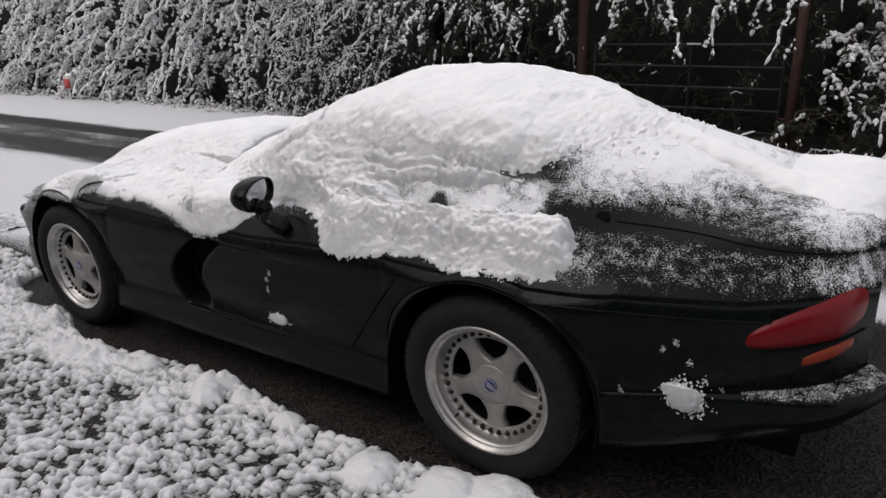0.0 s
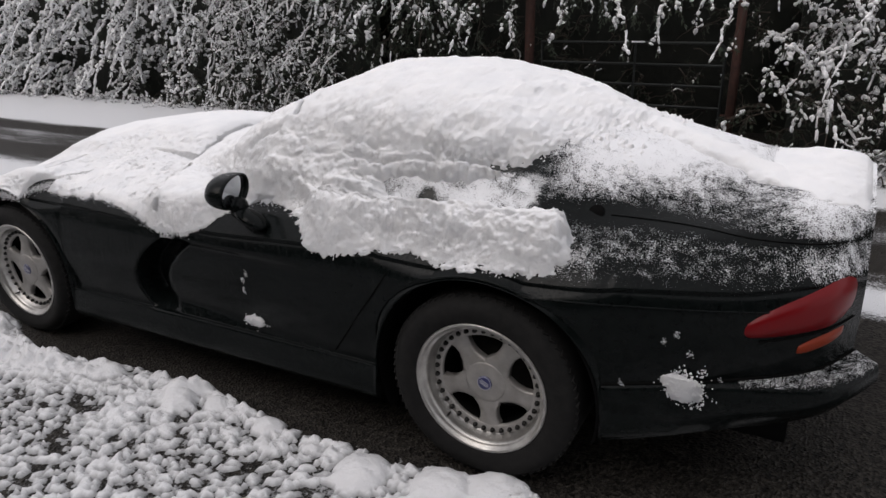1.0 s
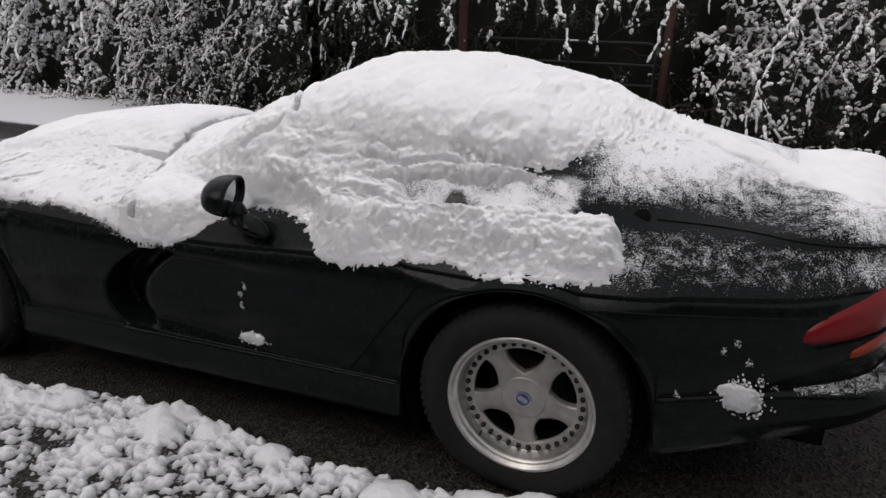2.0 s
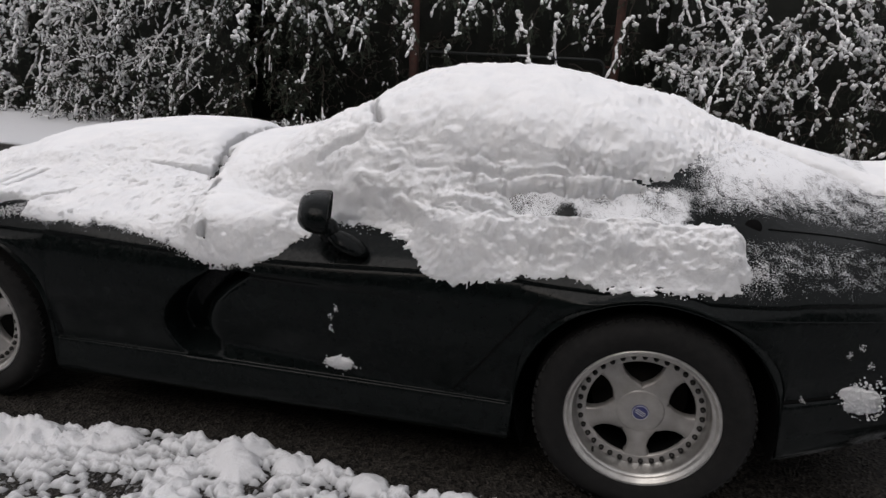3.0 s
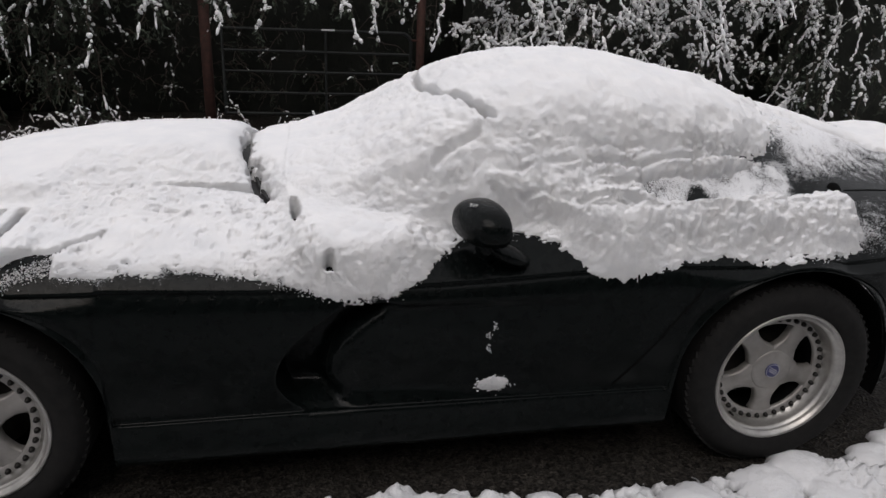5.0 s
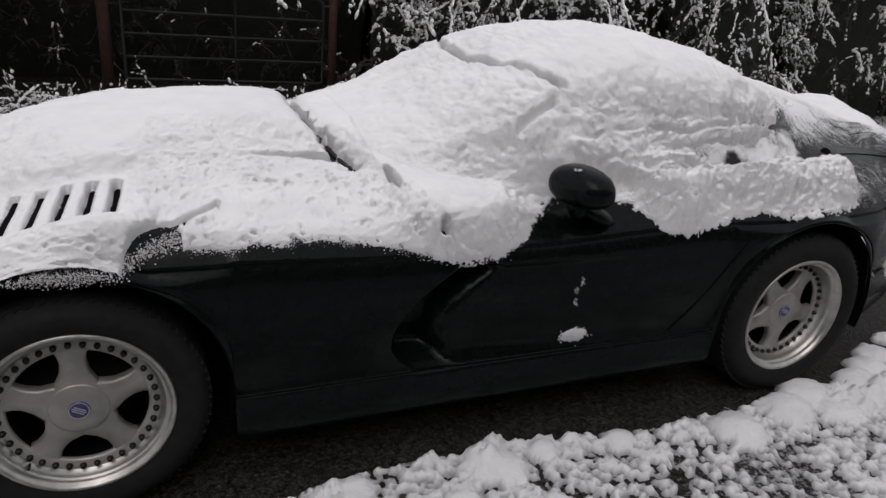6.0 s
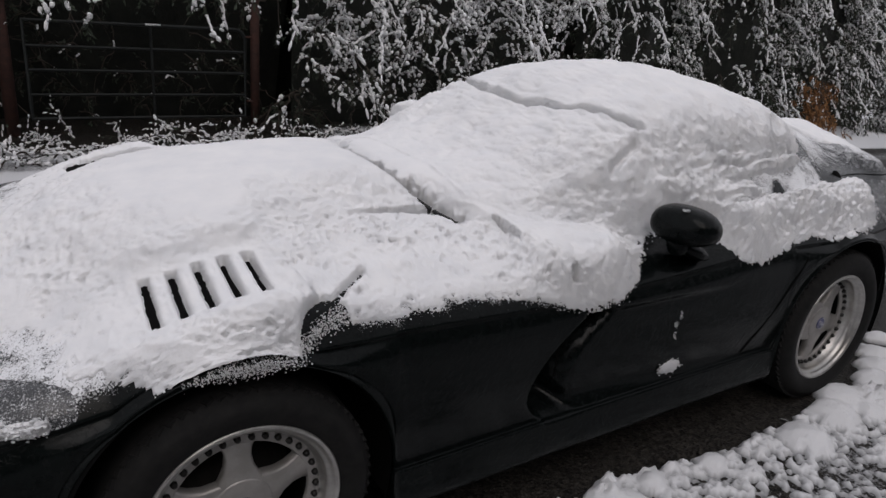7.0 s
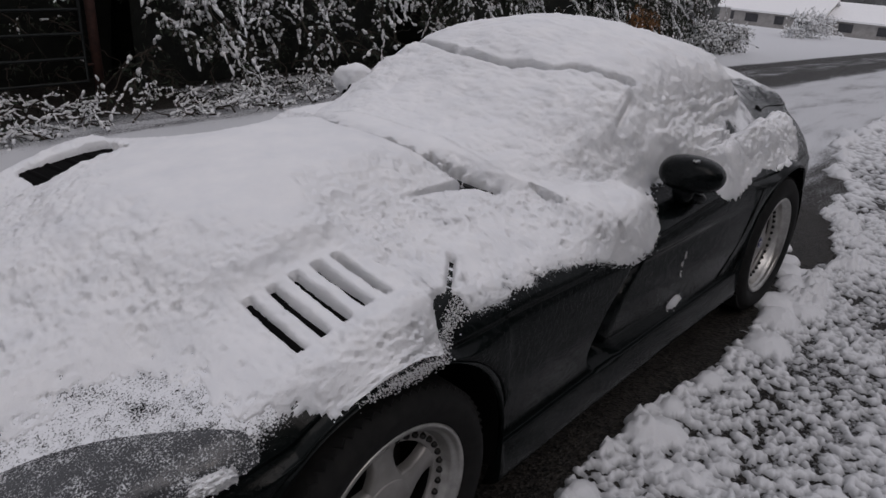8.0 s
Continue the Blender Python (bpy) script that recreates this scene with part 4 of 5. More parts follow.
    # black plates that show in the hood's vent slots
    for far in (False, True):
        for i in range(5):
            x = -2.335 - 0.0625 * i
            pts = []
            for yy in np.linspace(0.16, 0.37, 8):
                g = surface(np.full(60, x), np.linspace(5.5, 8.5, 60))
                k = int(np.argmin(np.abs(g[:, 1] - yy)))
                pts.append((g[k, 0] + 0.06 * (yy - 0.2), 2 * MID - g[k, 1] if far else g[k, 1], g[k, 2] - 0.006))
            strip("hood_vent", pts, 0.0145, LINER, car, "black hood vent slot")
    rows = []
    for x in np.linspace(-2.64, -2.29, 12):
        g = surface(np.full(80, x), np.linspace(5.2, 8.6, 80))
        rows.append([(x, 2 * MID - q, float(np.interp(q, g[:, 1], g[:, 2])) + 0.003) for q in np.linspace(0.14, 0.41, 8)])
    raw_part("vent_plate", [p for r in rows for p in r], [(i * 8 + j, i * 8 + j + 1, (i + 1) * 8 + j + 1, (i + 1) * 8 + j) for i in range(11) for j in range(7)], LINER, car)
    # wipers in the gap under the windscreen
    for y0, y1 in ((0.43, 0.92), (0.90, 1.36)):
        pts = []
        for yy in np.linspace(y0, y1, 12):
            ya = min(yy, 2 * MID - yy)
            wx = float(cowl_x(yy))
            g = surface(np.full(80, wx), np.linspace(7.2, 10, 80))
            k = int(np.argmin(np.abs(g[:, 1] - ya)))
            pts.append((wx, yy, g[k, 2] + 0.010))
        strip("wiper", pts, 0.007, TRIM, car, "black wiper blade under the snow")
    strip("panel_seam", [on_skin(x, 0.885 - 0.06 * (x - 0.35)) + [0, -0.001, 0] for x in np.linspace(0.32, 0.97, 24)], 0.0025, LINER, car)
    # fuel filler cap
    bm = bmesh.new()
    bmesh.ops.create_cone(bm, cap_ends=True, segments=24, radius1=0.026, radius2=0.024, depth=0.005, matrix=Matrix.Translation(Vector(on_skin(0.275, 0.892)) + Vector((0, -0.001, 0.001))) @ Matrix.Rotation(radians(50), 4, "X"))
    part("fuel_cap", bm, LINER, car, "black fuel filler cap")


car_details()


def door_mirror(far):
    f = (lambda y: 2 * MID - y) if far else (lambda y: y)
    verts, faces = [], []
    na, nr = 28, 9
    for i in range(nr + 1):
        t_ = i / nr
        r = max(0.0, 1 - (1 - t_) ** 2.4) ** 0.42 if i else 0.0
        for j in range(na):
            a = j * math.tau / na
            cy, cz = math.cos(a), math.sin(a)
            verts.append((-0.075 + 0.095 * t_ ** 1.2, -0.112 * (abs(cy) ** 0.85) * (1 if cy > 0 else -1) * r * (1.0 + 0.05 * cy), 0.066 * (abs(cz) ** 0.9) * (1 if cz > 0 else -1) * r * (0.92 if cz < 0 else 1.0)))
    rim = len(verts) - na
    for k, (dx, sc) in enumerate(((0.004, 0.94), (-0.012, 0.92))):
        for j in range(na):
            v = verts[rim + j]
            verts.append((v[0] + dx, v[1] * sc, v[2] * sc))
    rows_n = nr + 3
    for i in range(rows_n - 1):
        for j in range(na):
            faces.append((i * na + j, i * na + (j + 1) % na, (i + 1) * na + (j + 1) % na, (i + 1) * na + j))
    turn = Matrix.Translation((-1.035, f(0.042), 0.872)) @ Matrix.Rotation(radians(17 if not far else -17), 4, "Z") @ Matrix.Rotation(radians(6), 4, "Y")
    mirror_ob = raw_part("door_mirror", [turn @ Vector((x, y if not far else -y, z)) for x, y, z in verts], faces, PAINT, car, "glossy dark wing mirror housing")
    last = verts[-na:]
    gv = [turn @ Vector((x - 0.001, (y if not far else -y) * 0.99, z * 0.99)) for x, y, z in last]
    gv.append(turn @ Vector((last[0][0] - 0.001, 0, 0)))
    raw_part("mirror_glass", gv, [(j, (j + 1) % na, na) for j in range(na)], MIRROR, mirror_ob, "mirror glass", smooth=False)
    bm = bmesh.new()
    bmesh.ops.create_uvsphere(bm, u_segments=16, v_segments=8, radius=1, matrix=Matrix.Translation((-0.955, f(0.05), 0.775)) @ Matrix.Rotation(radians(24), 4, "Y") @ Matrix.Diagonal((0.075, 0.05, 0.026, 1)))
    bmesh.ops.create_uvsphere(bm, u_segments=12, v_segments=8, radius=1, matrix=Matrix.Translation((-1.02, f(0.06), 0.805)) @ Matrix.Diagonal((0.032, 0.04, 0.045, 1)))
    part("mirror_arm", bm, PAINT, mirror_ob)


door_mirror(False)
door_mirror(True)


# ---------------- crumbs, twigs and leaves in bulk ----------------
GOLD = (1 + 5 ** 0.5) / 2
ICO = np.array([(-1, GOLD, 0), (1, GOLD, 0), (-1, -GOLD, 0), (1, -GOLD, 0), (0, -1, GOLD), (0, 1, GOLD), (0, -1, -GOLD), (0, 1, -GOLD), (GOLD, 0, -1), (GOLD, 0, 1), (-GOLD, 0, -1), (-GOLD, 0, 1)], float)
ICO /= np.linalg.norm(ICO[0])
ICO_F = np.array([(i, j, k) for i in range(12) for j in range(i + 1, 12) for k in range(j + 1, 12) if max(np.linalg.norm(ICO[i] - ICO[j]), np.linalg.norm(ICO[j] - ICO[k]), np.linalg.norm(ICO[i] - ICO[k])) < 1.1])
_n = np.cross(ICO[ICO_F[:, 1]] - ICO[ICO_F[:, 0]], ICO[ICO_F[:, 2]] - ICO[ICO_F[:, 0]])
_flip = (_n * ICO[ICO_F].mean(1)).sum(1) < 0
ICO_F[_flip] = ICO_F[_flip][:, ::-1]
rng = np.random.default_rng(7)


def fast_mesh(name, verts, tris, material, smooth=True):
    me = bpy.data.meshes.new(name)
    me.vertices.add(len(verts))
    me.vertices.foreach_set("co", np.asarray(verts, np.float32).ravel())
    me.loops.add(tris.size)
    me.loops.foreach_set("vertex_index", np.asarray(tris, np.int32).ravel())
    me.polygons.add(len(tris))
    me.polygons.foreach_set("loop_start", np.arange(0, tris.size, 3, dtype=np.int32))
    me.polygons.foreach_set("loop_total", np.full(len(tris), 3, np.int32))
    me.polygons.foreach_set("use_smooth", np.full(len(tris), smooth))
    me.materials.append(material)
    me.update(calc_edges=True)
    me.validate()
    return me


def unit(a):
    return a / np.maximum(np.linalg.norm(a, axis=-1, keepdims=True), 1e-9)


def blobs(centres, along, length, radius):
    """Lumps drawn out along a direction; rough, no two alike."""
    n = len(centres)
    a = unit(along)
    ref = np.where(np.abs(a[:, 2:3]) > 0.9, np.array([[1.0, 0, 0]]), np.array([[0, 0, 1.0]]))
    b = unit(np.cross(a, ref))
    c = np.cross(a, b)
    local = ICO[None] * (1 + 0.35 * (rng.random((n, 12, 1)) - 0.5))
    v = centres[:, None] + local[..., 0:1] * (a * length[:, None])[:, None] + local[..., 1:2] * (b * radius[:, None])[:, None] + local[..., 2:3] * (c * radius[:, None])[:, None]
    f = (np.arange(n) * 12)[:, None, None] + ICO_F[None]
    return v.reshape(-1, 3), f.reshape(-1, 3)


def sticks(p, q, r0, r1):
    """Three-sided tapering sticks from p to q."""
    n = len(p)
    a = unit(q - p)
    ref = np.where(np.abs(a[:, 2:3]) > 0.9, np.array([[1.0, 0, 0]]), np.array([[0, 0, 1.0]]))
    b = unit(np.cross(a, ref))
    c = np.cross(a, b)
    ring = [math.cos(k * math.tau / 3) * b + math.sin(k * math.tau / 3) * c for k in range(3)]
    v = np.stack([p + ring[k] * r0[:, None] for k in range(3)] + [q + ring[k] * r1[:, None] for k in range(3)], 1)
    base = np.array([(0, 1, 4), (0, 4, 3), (1, 2, 5), (1, 5, 4), (2, 0, 3), (2, 3, 5)])
    f = (np.arange(n) * 6)[:, None, None] + base[None]
    return v.reshape(-1, 3), f.reshape(-1, 3)


def leaves(p, along, length, width):
    """Narrow folded leaves."""
    n = len(p)
    a = unit(along)
    side = unit(np.cross(a, rng.normal(size=(n, 3))))
    up = np.cross(a, side)
    L, W = length[:, None], width[:, None]
    v = np.stack([p, p + a * L * 0.5 + side * W, p + a * L, p + a * L * 0.5 - side * W, p + a * L * 0.45 + up * W * 0.5], 1)
    base = np.array([(0, 1, 4), (1, 2, 4), (2, 3, 4), (3, 0, 4)])
    f = (np.arange(n) * 5)[:, None, None] + base[None]
    return v.reshape(-1, 3), f.reshape(-1, 3)


def join(groups):
    vs, fs, o = [], [], 0
    for v, f in groups:
        vs.append(v)
        fs.append(f + o)
        o += len(v)
    return np.concatenate(vs), np.concatenate(fs)


def bulk(name, groups, material, parent, label="", smooth=True):
    v, f = join(groups)
    ob = new(name, fast_mesh(name, v, f, material, smooth))
    ob.parent = parent
    return tagged(ob, label)


def boughs(roots, heading, length, droop, twigs, clump, snow_share, twig_len=0.22, leaf_n=3, twig_hang=0.5, steps=7):
    """Arching boughs with side twigs; gives sticks, leaves and lumps of snow."""
    n = len(roots)
    s_ = np.linspace(0, 1, steps + 1)
    bend = rng.normal(size=(n, 1, 3)) * 0.12 * length[:, None, None]
    main = roots[:, None] + heading[:, None] * (length[:, None] * s_[None])[..., None] + bend * (s_ ** 2)[None, :, None]
    main[..., 2] -= droop[:, None] * length[:, None] * (s_ ** 2)[None]
    main[:, 1:] += rng.normal(size=main[:, 1:].shape) * 0.02
    p, q = main[:, :-1].reshape(-1, 3), main[:, 1:].reshape(-1, 3)
    taper = np.tile(1 - 0.8 * s_[:-1], n)
    thick = np.repeat(0.006 + 0.006 * length, steps) * taper + 0.0015
    st = [sticks(p, q, thick, thick * 0.85)]
    # side twigs
    k = rng.integers(0, len(p), size=n * twigs)
    f_ = rng.random((n * twigs, 1))
    tp = p[k] * (1 - f_) + q[k] * f_
    td = unit(unit(q[k] - p[k]) * 0.5 + rng.normal(size=tp.shape) * 0.75 + np.array([0, -0.1, -twig_hang]))
    tl = twig_len * (0.35 + rng.random(len(tp))) * (0.5 + 0.7 * rng.random(len(tp)))
    mid_ = tp + td * tl[:, None] * 0.55
    end = mid_ + unit(td + np.array([0, 0, -0.7 * twig_hang])) * tl[:, None] * 0.5
    tr = np.full(len(tp), 0.0026)
    st += [sticks(tp, mid_, tr, tr * 0.8), sticks(mid_, end, tr * 0.8, tr * 0.5)]
    if leaf_n:
        kk = np.repeat(np.arange(len(tp)), leaf_n)
        g = rng.random((len(kk), 1))
        base = np.where(g < 0.5, tp[kk] + (mid_[kk] - tp[kk]) * g * 2, mid_[kk] + (end[kk] - mid_[kk]) * (g * 2 - 1))
        lv = leaves(base, unit(end[kk] - tp[kk]) + rng.normal(size=base.shape) * 0.55 + np.array([0, 0, -0.3]), 0.035 + 0.05 * rng.random(len(kk)), 0.006 + 0.008 * rng.random(len(kk)))
    else:
        lv = None
    # snow: along the tops of the boughs and at the twigs
    share = np.repeat(snow_share, steps)
    on = rng.random(len(p)) < share
    sn = []
    for off in (0.25, 0.75):
        c = p[on] + (q[on] - p[on]) * off + np.array([0, 0, 0.008]) + rng.normal(size=(on.sum(), 3)) * 0.006
        ln_ = np.linalg.norm(q[on] - p[on], axis=1)
        sn.append(blobs(c, q[on] - p[on], ln_ * (0.28 + 0.16 * rng.random(len(c))), thick[on] + clump * (0.12 + 0.30 * rng.random(len(c)))))
    tshare = snow_share[k // steps]
    on = rng.random(len(tp)) < tshare
    for a_, b_ in ((tp, mid_), (mid_, end)):
        for off in (0.25, 0.72):
            keep = on & (rng.random(len(tp)) < 0.72)
            d = b_[keep] - a_[keep]
            c = a_[keep] + d * (off + 0.15 * rng.normal(size=(keep.sum(), 1))) + np.array([0, 0, 0.010]) + rng.normal(size=d.shape) * 0.006
            sn.append(blobs(c, d + rng.normal(size=d.shape) * 0.02, np.linalg.norm(d, axis=1) * (0.16 + 0.2 * rng.random(len(c))), clump * (0.2 + 0.62 * rng.random(len(c)) ** 1.6)))
    return st, lv, sn


def plant(name, label, category, place, builders, core=None, leaf_mat=LEAF):
    ob = empty(name, pose(*place), label, category)
    inv = np.array(place, float)
    st, lv, sn = [], [], []
    for b in builders:
        s1, l1, n1 = b
        st += s1
        lv += [l1] if l1 is not None else []
        sn += n1
    shift = lambda gs: [(v - inv, f) for v, f in gs]
    bulk("branch_work", shift(st), BARK, ob)
    if lv:
        bulk("foliage", shift(lv), leaf_mat, ob, smooth=False)
    bulk("snow", shift(sn), SNOW, ob, "clinging fresh snow")
    # near-black body behind the foliage, painting the shade between its boughs
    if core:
        bulk("shade_core", shift([core]), CORE, ob)
    return ob


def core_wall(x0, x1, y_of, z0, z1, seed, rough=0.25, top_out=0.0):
    """A bumpy body with a front, a top and a back; in CORE, a hedge's painted inner shade."""
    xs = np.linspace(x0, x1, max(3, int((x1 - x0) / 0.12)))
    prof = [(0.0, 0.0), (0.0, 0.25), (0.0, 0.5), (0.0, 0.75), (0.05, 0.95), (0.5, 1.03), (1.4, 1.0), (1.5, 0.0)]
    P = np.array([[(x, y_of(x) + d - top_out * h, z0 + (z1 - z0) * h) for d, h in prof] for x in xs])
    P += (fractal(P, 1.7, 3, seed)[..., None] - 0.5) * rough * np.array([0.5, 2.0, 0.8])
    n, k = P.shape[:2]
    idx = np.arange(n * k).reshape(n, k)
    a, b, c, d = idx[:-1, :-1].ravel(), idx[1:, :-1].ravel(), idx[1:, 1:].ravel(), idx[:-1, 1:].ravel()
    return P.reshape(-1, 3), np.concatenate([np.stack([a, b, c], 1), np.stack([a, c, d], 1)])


def uniform(a, b, n):
    return a + (b - a) * rng.random(n)


def head_out(n, spread=0.6, up=0.3):
    h = np.stack([rng.normal(size=n) * spread, -np.ones(n), up + 0.35 * rng.normal(size=n)], 1)
    return unit(h)


def vegetation():
    # the clipped evergreen hedge beyond the lane, thick with snow
    n = 760
    x = uniform(-24, -6.2, n)
    z = uniform(-0.15, 2.7, n)
    r = np.stack([x, 7.6 + 0.25 * rng.normal(size=n), z], 1)
    dense = np.clip(0.42 + 0.5 * smoothstep(-8, -13, x) + 0.28 * (z - 0.6), 0.12, 0.96)
    b1 = boughs(r, head_out(n, 0.5, 0.25), uniform(0.35, 0.8, n), uniform(0.5, 1.3, n), 11, 0.062, dense, 0.2, 4, 0.9)
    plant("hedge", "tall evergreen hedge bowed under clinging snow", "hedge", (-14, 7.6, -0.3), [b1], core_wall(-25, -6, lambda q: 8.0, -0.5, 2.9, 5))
    # a twiggy grey bush at the hedge's end
    n = 150
    r = np.stack([uniform(-8.0, -5.2, n), 7.0 + 0.25 * rng.normal(size=n), uniform(-0.3, 2.3, n)], 1)
    b2 = boughs(r, head_out(n, 0.7, 0.3), uniform(0.3, 0.8, n), uniform(0.4, 1.2, n), 20, 0.026, np.clip(0.25 + 0.3 * r[:, 2], 0.2, 0.85), 0.22, 2, 0.5)
    plant("shrub", "twiggy shrub with a thin crust of snow", "shrub", (-6.5, 7.1, -0.3), [b2], core_wall(-8.0, -5.2, lambda q: 7.35, -0.5, 2.4, 15))
    n = 60
    r = np.stack([uniform(-5.4, -3.7, n), 7.1 + 0.3 * rng.normal(size=n), uniform(0.3, 2.4, n)], 1)
    b2b = boughs(r, head_out(n, 0.7, 0.2), uniform(0.3, 0.7, n), uniform(0.6, 1.3, n), 14, 0.03, np.clip(0.1 + 0.28 * (r[:, 2] - 0.4) - 0.12 * (r[:, 0] + 5.2), 0.03, 0.7), 0.2, 5, 0.8)
    plant("shrub", "straggling dark shrub flecked with snow", "shrub", (-4.6, 7.2, -0.3), [b2b])
    # dark trees over the gate with snowy tips hanging down
    n = 120
    r = np.stack([uniform(-5.6, 0.2, n), uniform(6.2, 7.6, n), uniform(1.6, 2.9, n)], 1)
    b3 = boughs(r, head_out(n, 0.9, 0.15), uniform(0.35, 0.8, n), uniform(0.4, 1.0, n), 12, 0.045, np.where(r[:, 2] > 1.9, 0.6, 0.22), 0.2, 8, 0.9)
    n = 16
    r2 = np.stack([np.array([-3.6, -3.2, -2.75, -2.35, -1.9, -1.2, -0.8, -0.5, -4.2, -4.6, -5.0, -2.45, -1.65, 0.0, -3.9, -3.0]), uniform(5.6, 6.4, n), uniform(1.35, 1.6, n)], 1)
    b4 = boughs(r2, head_out(n, 0.5, -0.2), uniform(0.16, 0.42, n), uniform(0.9, 1.6, n), 9, 0.05, uniform(0.3, 0.85, n), 0.14, 9, 1.1)
    n = 140
    r3 = np.stack([uniform(-6.2, 0.2, n), uniform(7.6, 8.4, n), uniform(-0.3, 1.3, n)], 1)
    b5 = boughs(r3, head_out(n, 0.8, 0.3), uniform(0.3, 0.7, n), uniform(0.2, 1.0, n), 6, 0.02, np.full(n, 0.04), 0.2, 3, 0.4)
    # this core leans out over the gate to keep light from behind it
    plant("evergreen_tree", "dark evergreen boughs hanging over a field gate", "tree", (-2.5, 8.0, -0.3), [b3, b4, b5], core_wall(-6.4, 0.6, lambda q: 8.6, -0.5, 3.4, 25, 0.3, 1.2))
    # bare, arching, snow-laden branches beside the post
    n = 150
    r = np.stack([uniform(0.1, 4.6, n), uniform(6.6, 7.4, n), uniform(-0.1, 2.4, n)], 1)
    b6 = boughs(r, head_out(n, 0.9, 0.45), uniform(0.5, 1.3, n), uniform(0.5, 1.2, n), 24, 0.042, np.clip(0.02 + 0.40 * r[:, 2], 0.02, 0.8), 0.20, 2, 0.5, 12)
    plant("bare_shrub", "arching bare branches loaded with snow", "shrub", (2.2, 7.2, -0.3), [b6], core_wall(0.5, 4.8, lambda q: 7.6, -0.5, 3.0, 35, 0.3))
    # conifers with drooping fronds
    for cx, cy, span, hh, count, tone in ((5.9, 7.0, 1.3, 3.4, 120, 0.55), (8.6, 7.0, 1.5, 3.4, 130, 0.6), (11.4, 7.3, 1.5, 3.2, 130, 0.6), (14.3, 7.9, 1.6, 3.2, 120, 0.6)):
        n = count
        ang = uniform(math.pi * 0.95, math.pi * 2.05, n)
        z = uniform(-0.2, hh, n) 
        rad = span * (0.55 + 0.25 * rng.random(n)) * (1.05 - 0.5 * z / hh)
        r = np.stack([cx + np.cos(ang) * rad, cy + np.sin(ang) * rad * 0.7, z], 1)
        hd = unit(np.stack([np.cos(ang), np.sin(ang), 0.1 + 0 * ang], 1) + rng.normal(size=(n, 3)) * 0.2)
        b7 = boughs(r, hd, uniform(0.5, 0.95, n), uniform(0.7, 1.3, n), 26, 0.034, np.clip(uniform(0.0, 1.0, n) * (0.35 + 0.5 * z / 1.2), 0, 0.95), 0.24, 5, 1.1, 9)
        g = core_wall(cx - span * 0.8, cx + span * 0.8, lambda q: cy - 0.35 + 0.5 * ((q - cx) / span) ** 2, -0.7, hh + 0.4, int(cx * 10), 0.35)
        ob = plant("conifer", "dark drooping conifer dusted and tipped with snow", "tree", (cx, cy, -0.6), [b7], g)
        bm = bmesh.new()
        bmesh.ops.create_cone(bm, cap_ends=True, segments=14, radius1=0.16, radius2=0.05, depth=hh + 0.6, matrix=Matrix.Translation((0, 0.2, hh / 2)))
        part("trunk", bm, BARK, ob)
    # a clump of dead bracken
    n = 40
    r = np.stack([uniform(9.3, 10.1, n), uniform(5.75, 6.1, n), uniform(-0.3, 0.75, n)], 1)
    bD = boughs(r, head_out(n, 0.4, 0.0), uniform(0.2, 0.4, n), uniform(0.8, 1.6, n), 12, 0.02, np.full(n, 0.04), 0.2, 9, 1.2)
    plant("dead_fern", "withered orange-brown fern hanging in the hedge", "fern", (9.7, 6.0, -0.5), [bD], None, DEAD)
    # low snowy bush at the end of the row, and two in the field
    for cx, cy, w_, hh, cnt in ((15.2, 6.6, 1.2, 0.8, 110), (33.5, 9.6, 2.3, 1.3, 90)):
        n = cnt
        gz = float(ground_z(np.array(cx), np.array(cy)))
        r = np.stack([cx + uniform(-w_, w_, n), cy + uniform(-0.5, 0.5, n), gz + hh * rng.random(n) ** 0.8 * 0.8], 1)
        b8 = boughs(r, unit(np.stack([rng.normal(size=n), -0.6 + rng.normal(size=n) * 0.6, 0.5 + 0 * r[:, 0]], 1)), uniform(0.3, 0.6, n) * hh, uniform(0.3, 0.9, n), 14, 0.05 * hh, np.full(n, 0.6), 0.3, 3, 0.3)
        plant("bush", "low rounded bush half buried in snow", "bush", (cx, cy, gz), [b8])
    # brushwood lying at the hedge's foot
    n = 200
    r = np.stack([uniform(-4.5, 3.5, n), uniform(5.3, 6.7, n), np.zeros(n)], 1)
    r[:, 2] = ground_z(r[:, 0], r[:, 1]) + 0.02
    b9 = boughs(r, unit(np.stack([rng.normal(size=n), rng.normal(size=n) * 0.5, 0.12 + 0.25 * rng.random(n)], 1)), uniform(0.25, 0.7, n), uniform(0.1, 0.45, n), 7, 0.022, np.full(n, 0.7), 0.18, 1, 0.1)
    plant("brushwood", "fallen twigs and weeds dusted with snow", "brushwood", (-0.5, 6.0, -0.2), [b9])
    n = 160
    r = np.stack([uniform(-22, -5, n), uniform(6.7, 7.4, n), np.zeros(n)], 1)
    r[:, 2] = ground_z(r[:, 0], r[:, 1])
    b10 = boughs(r, unit(np.stack([rng.normal(size=n) * 0.6, rng.normal(size=n) * 0.4 - 0.3, 0.8 + 0 * r[:, 0]], 1)), uniform(0.12, 0.35, n), uniform(0.3, 0.9, n), 6, 0.03, np.full(n, 0.7), 0.12, 1, 0.2)
    plant("verge_grass", "tufts of frosted grass along the verge", "grass", (-12, 7.0, -0.3), [b10])
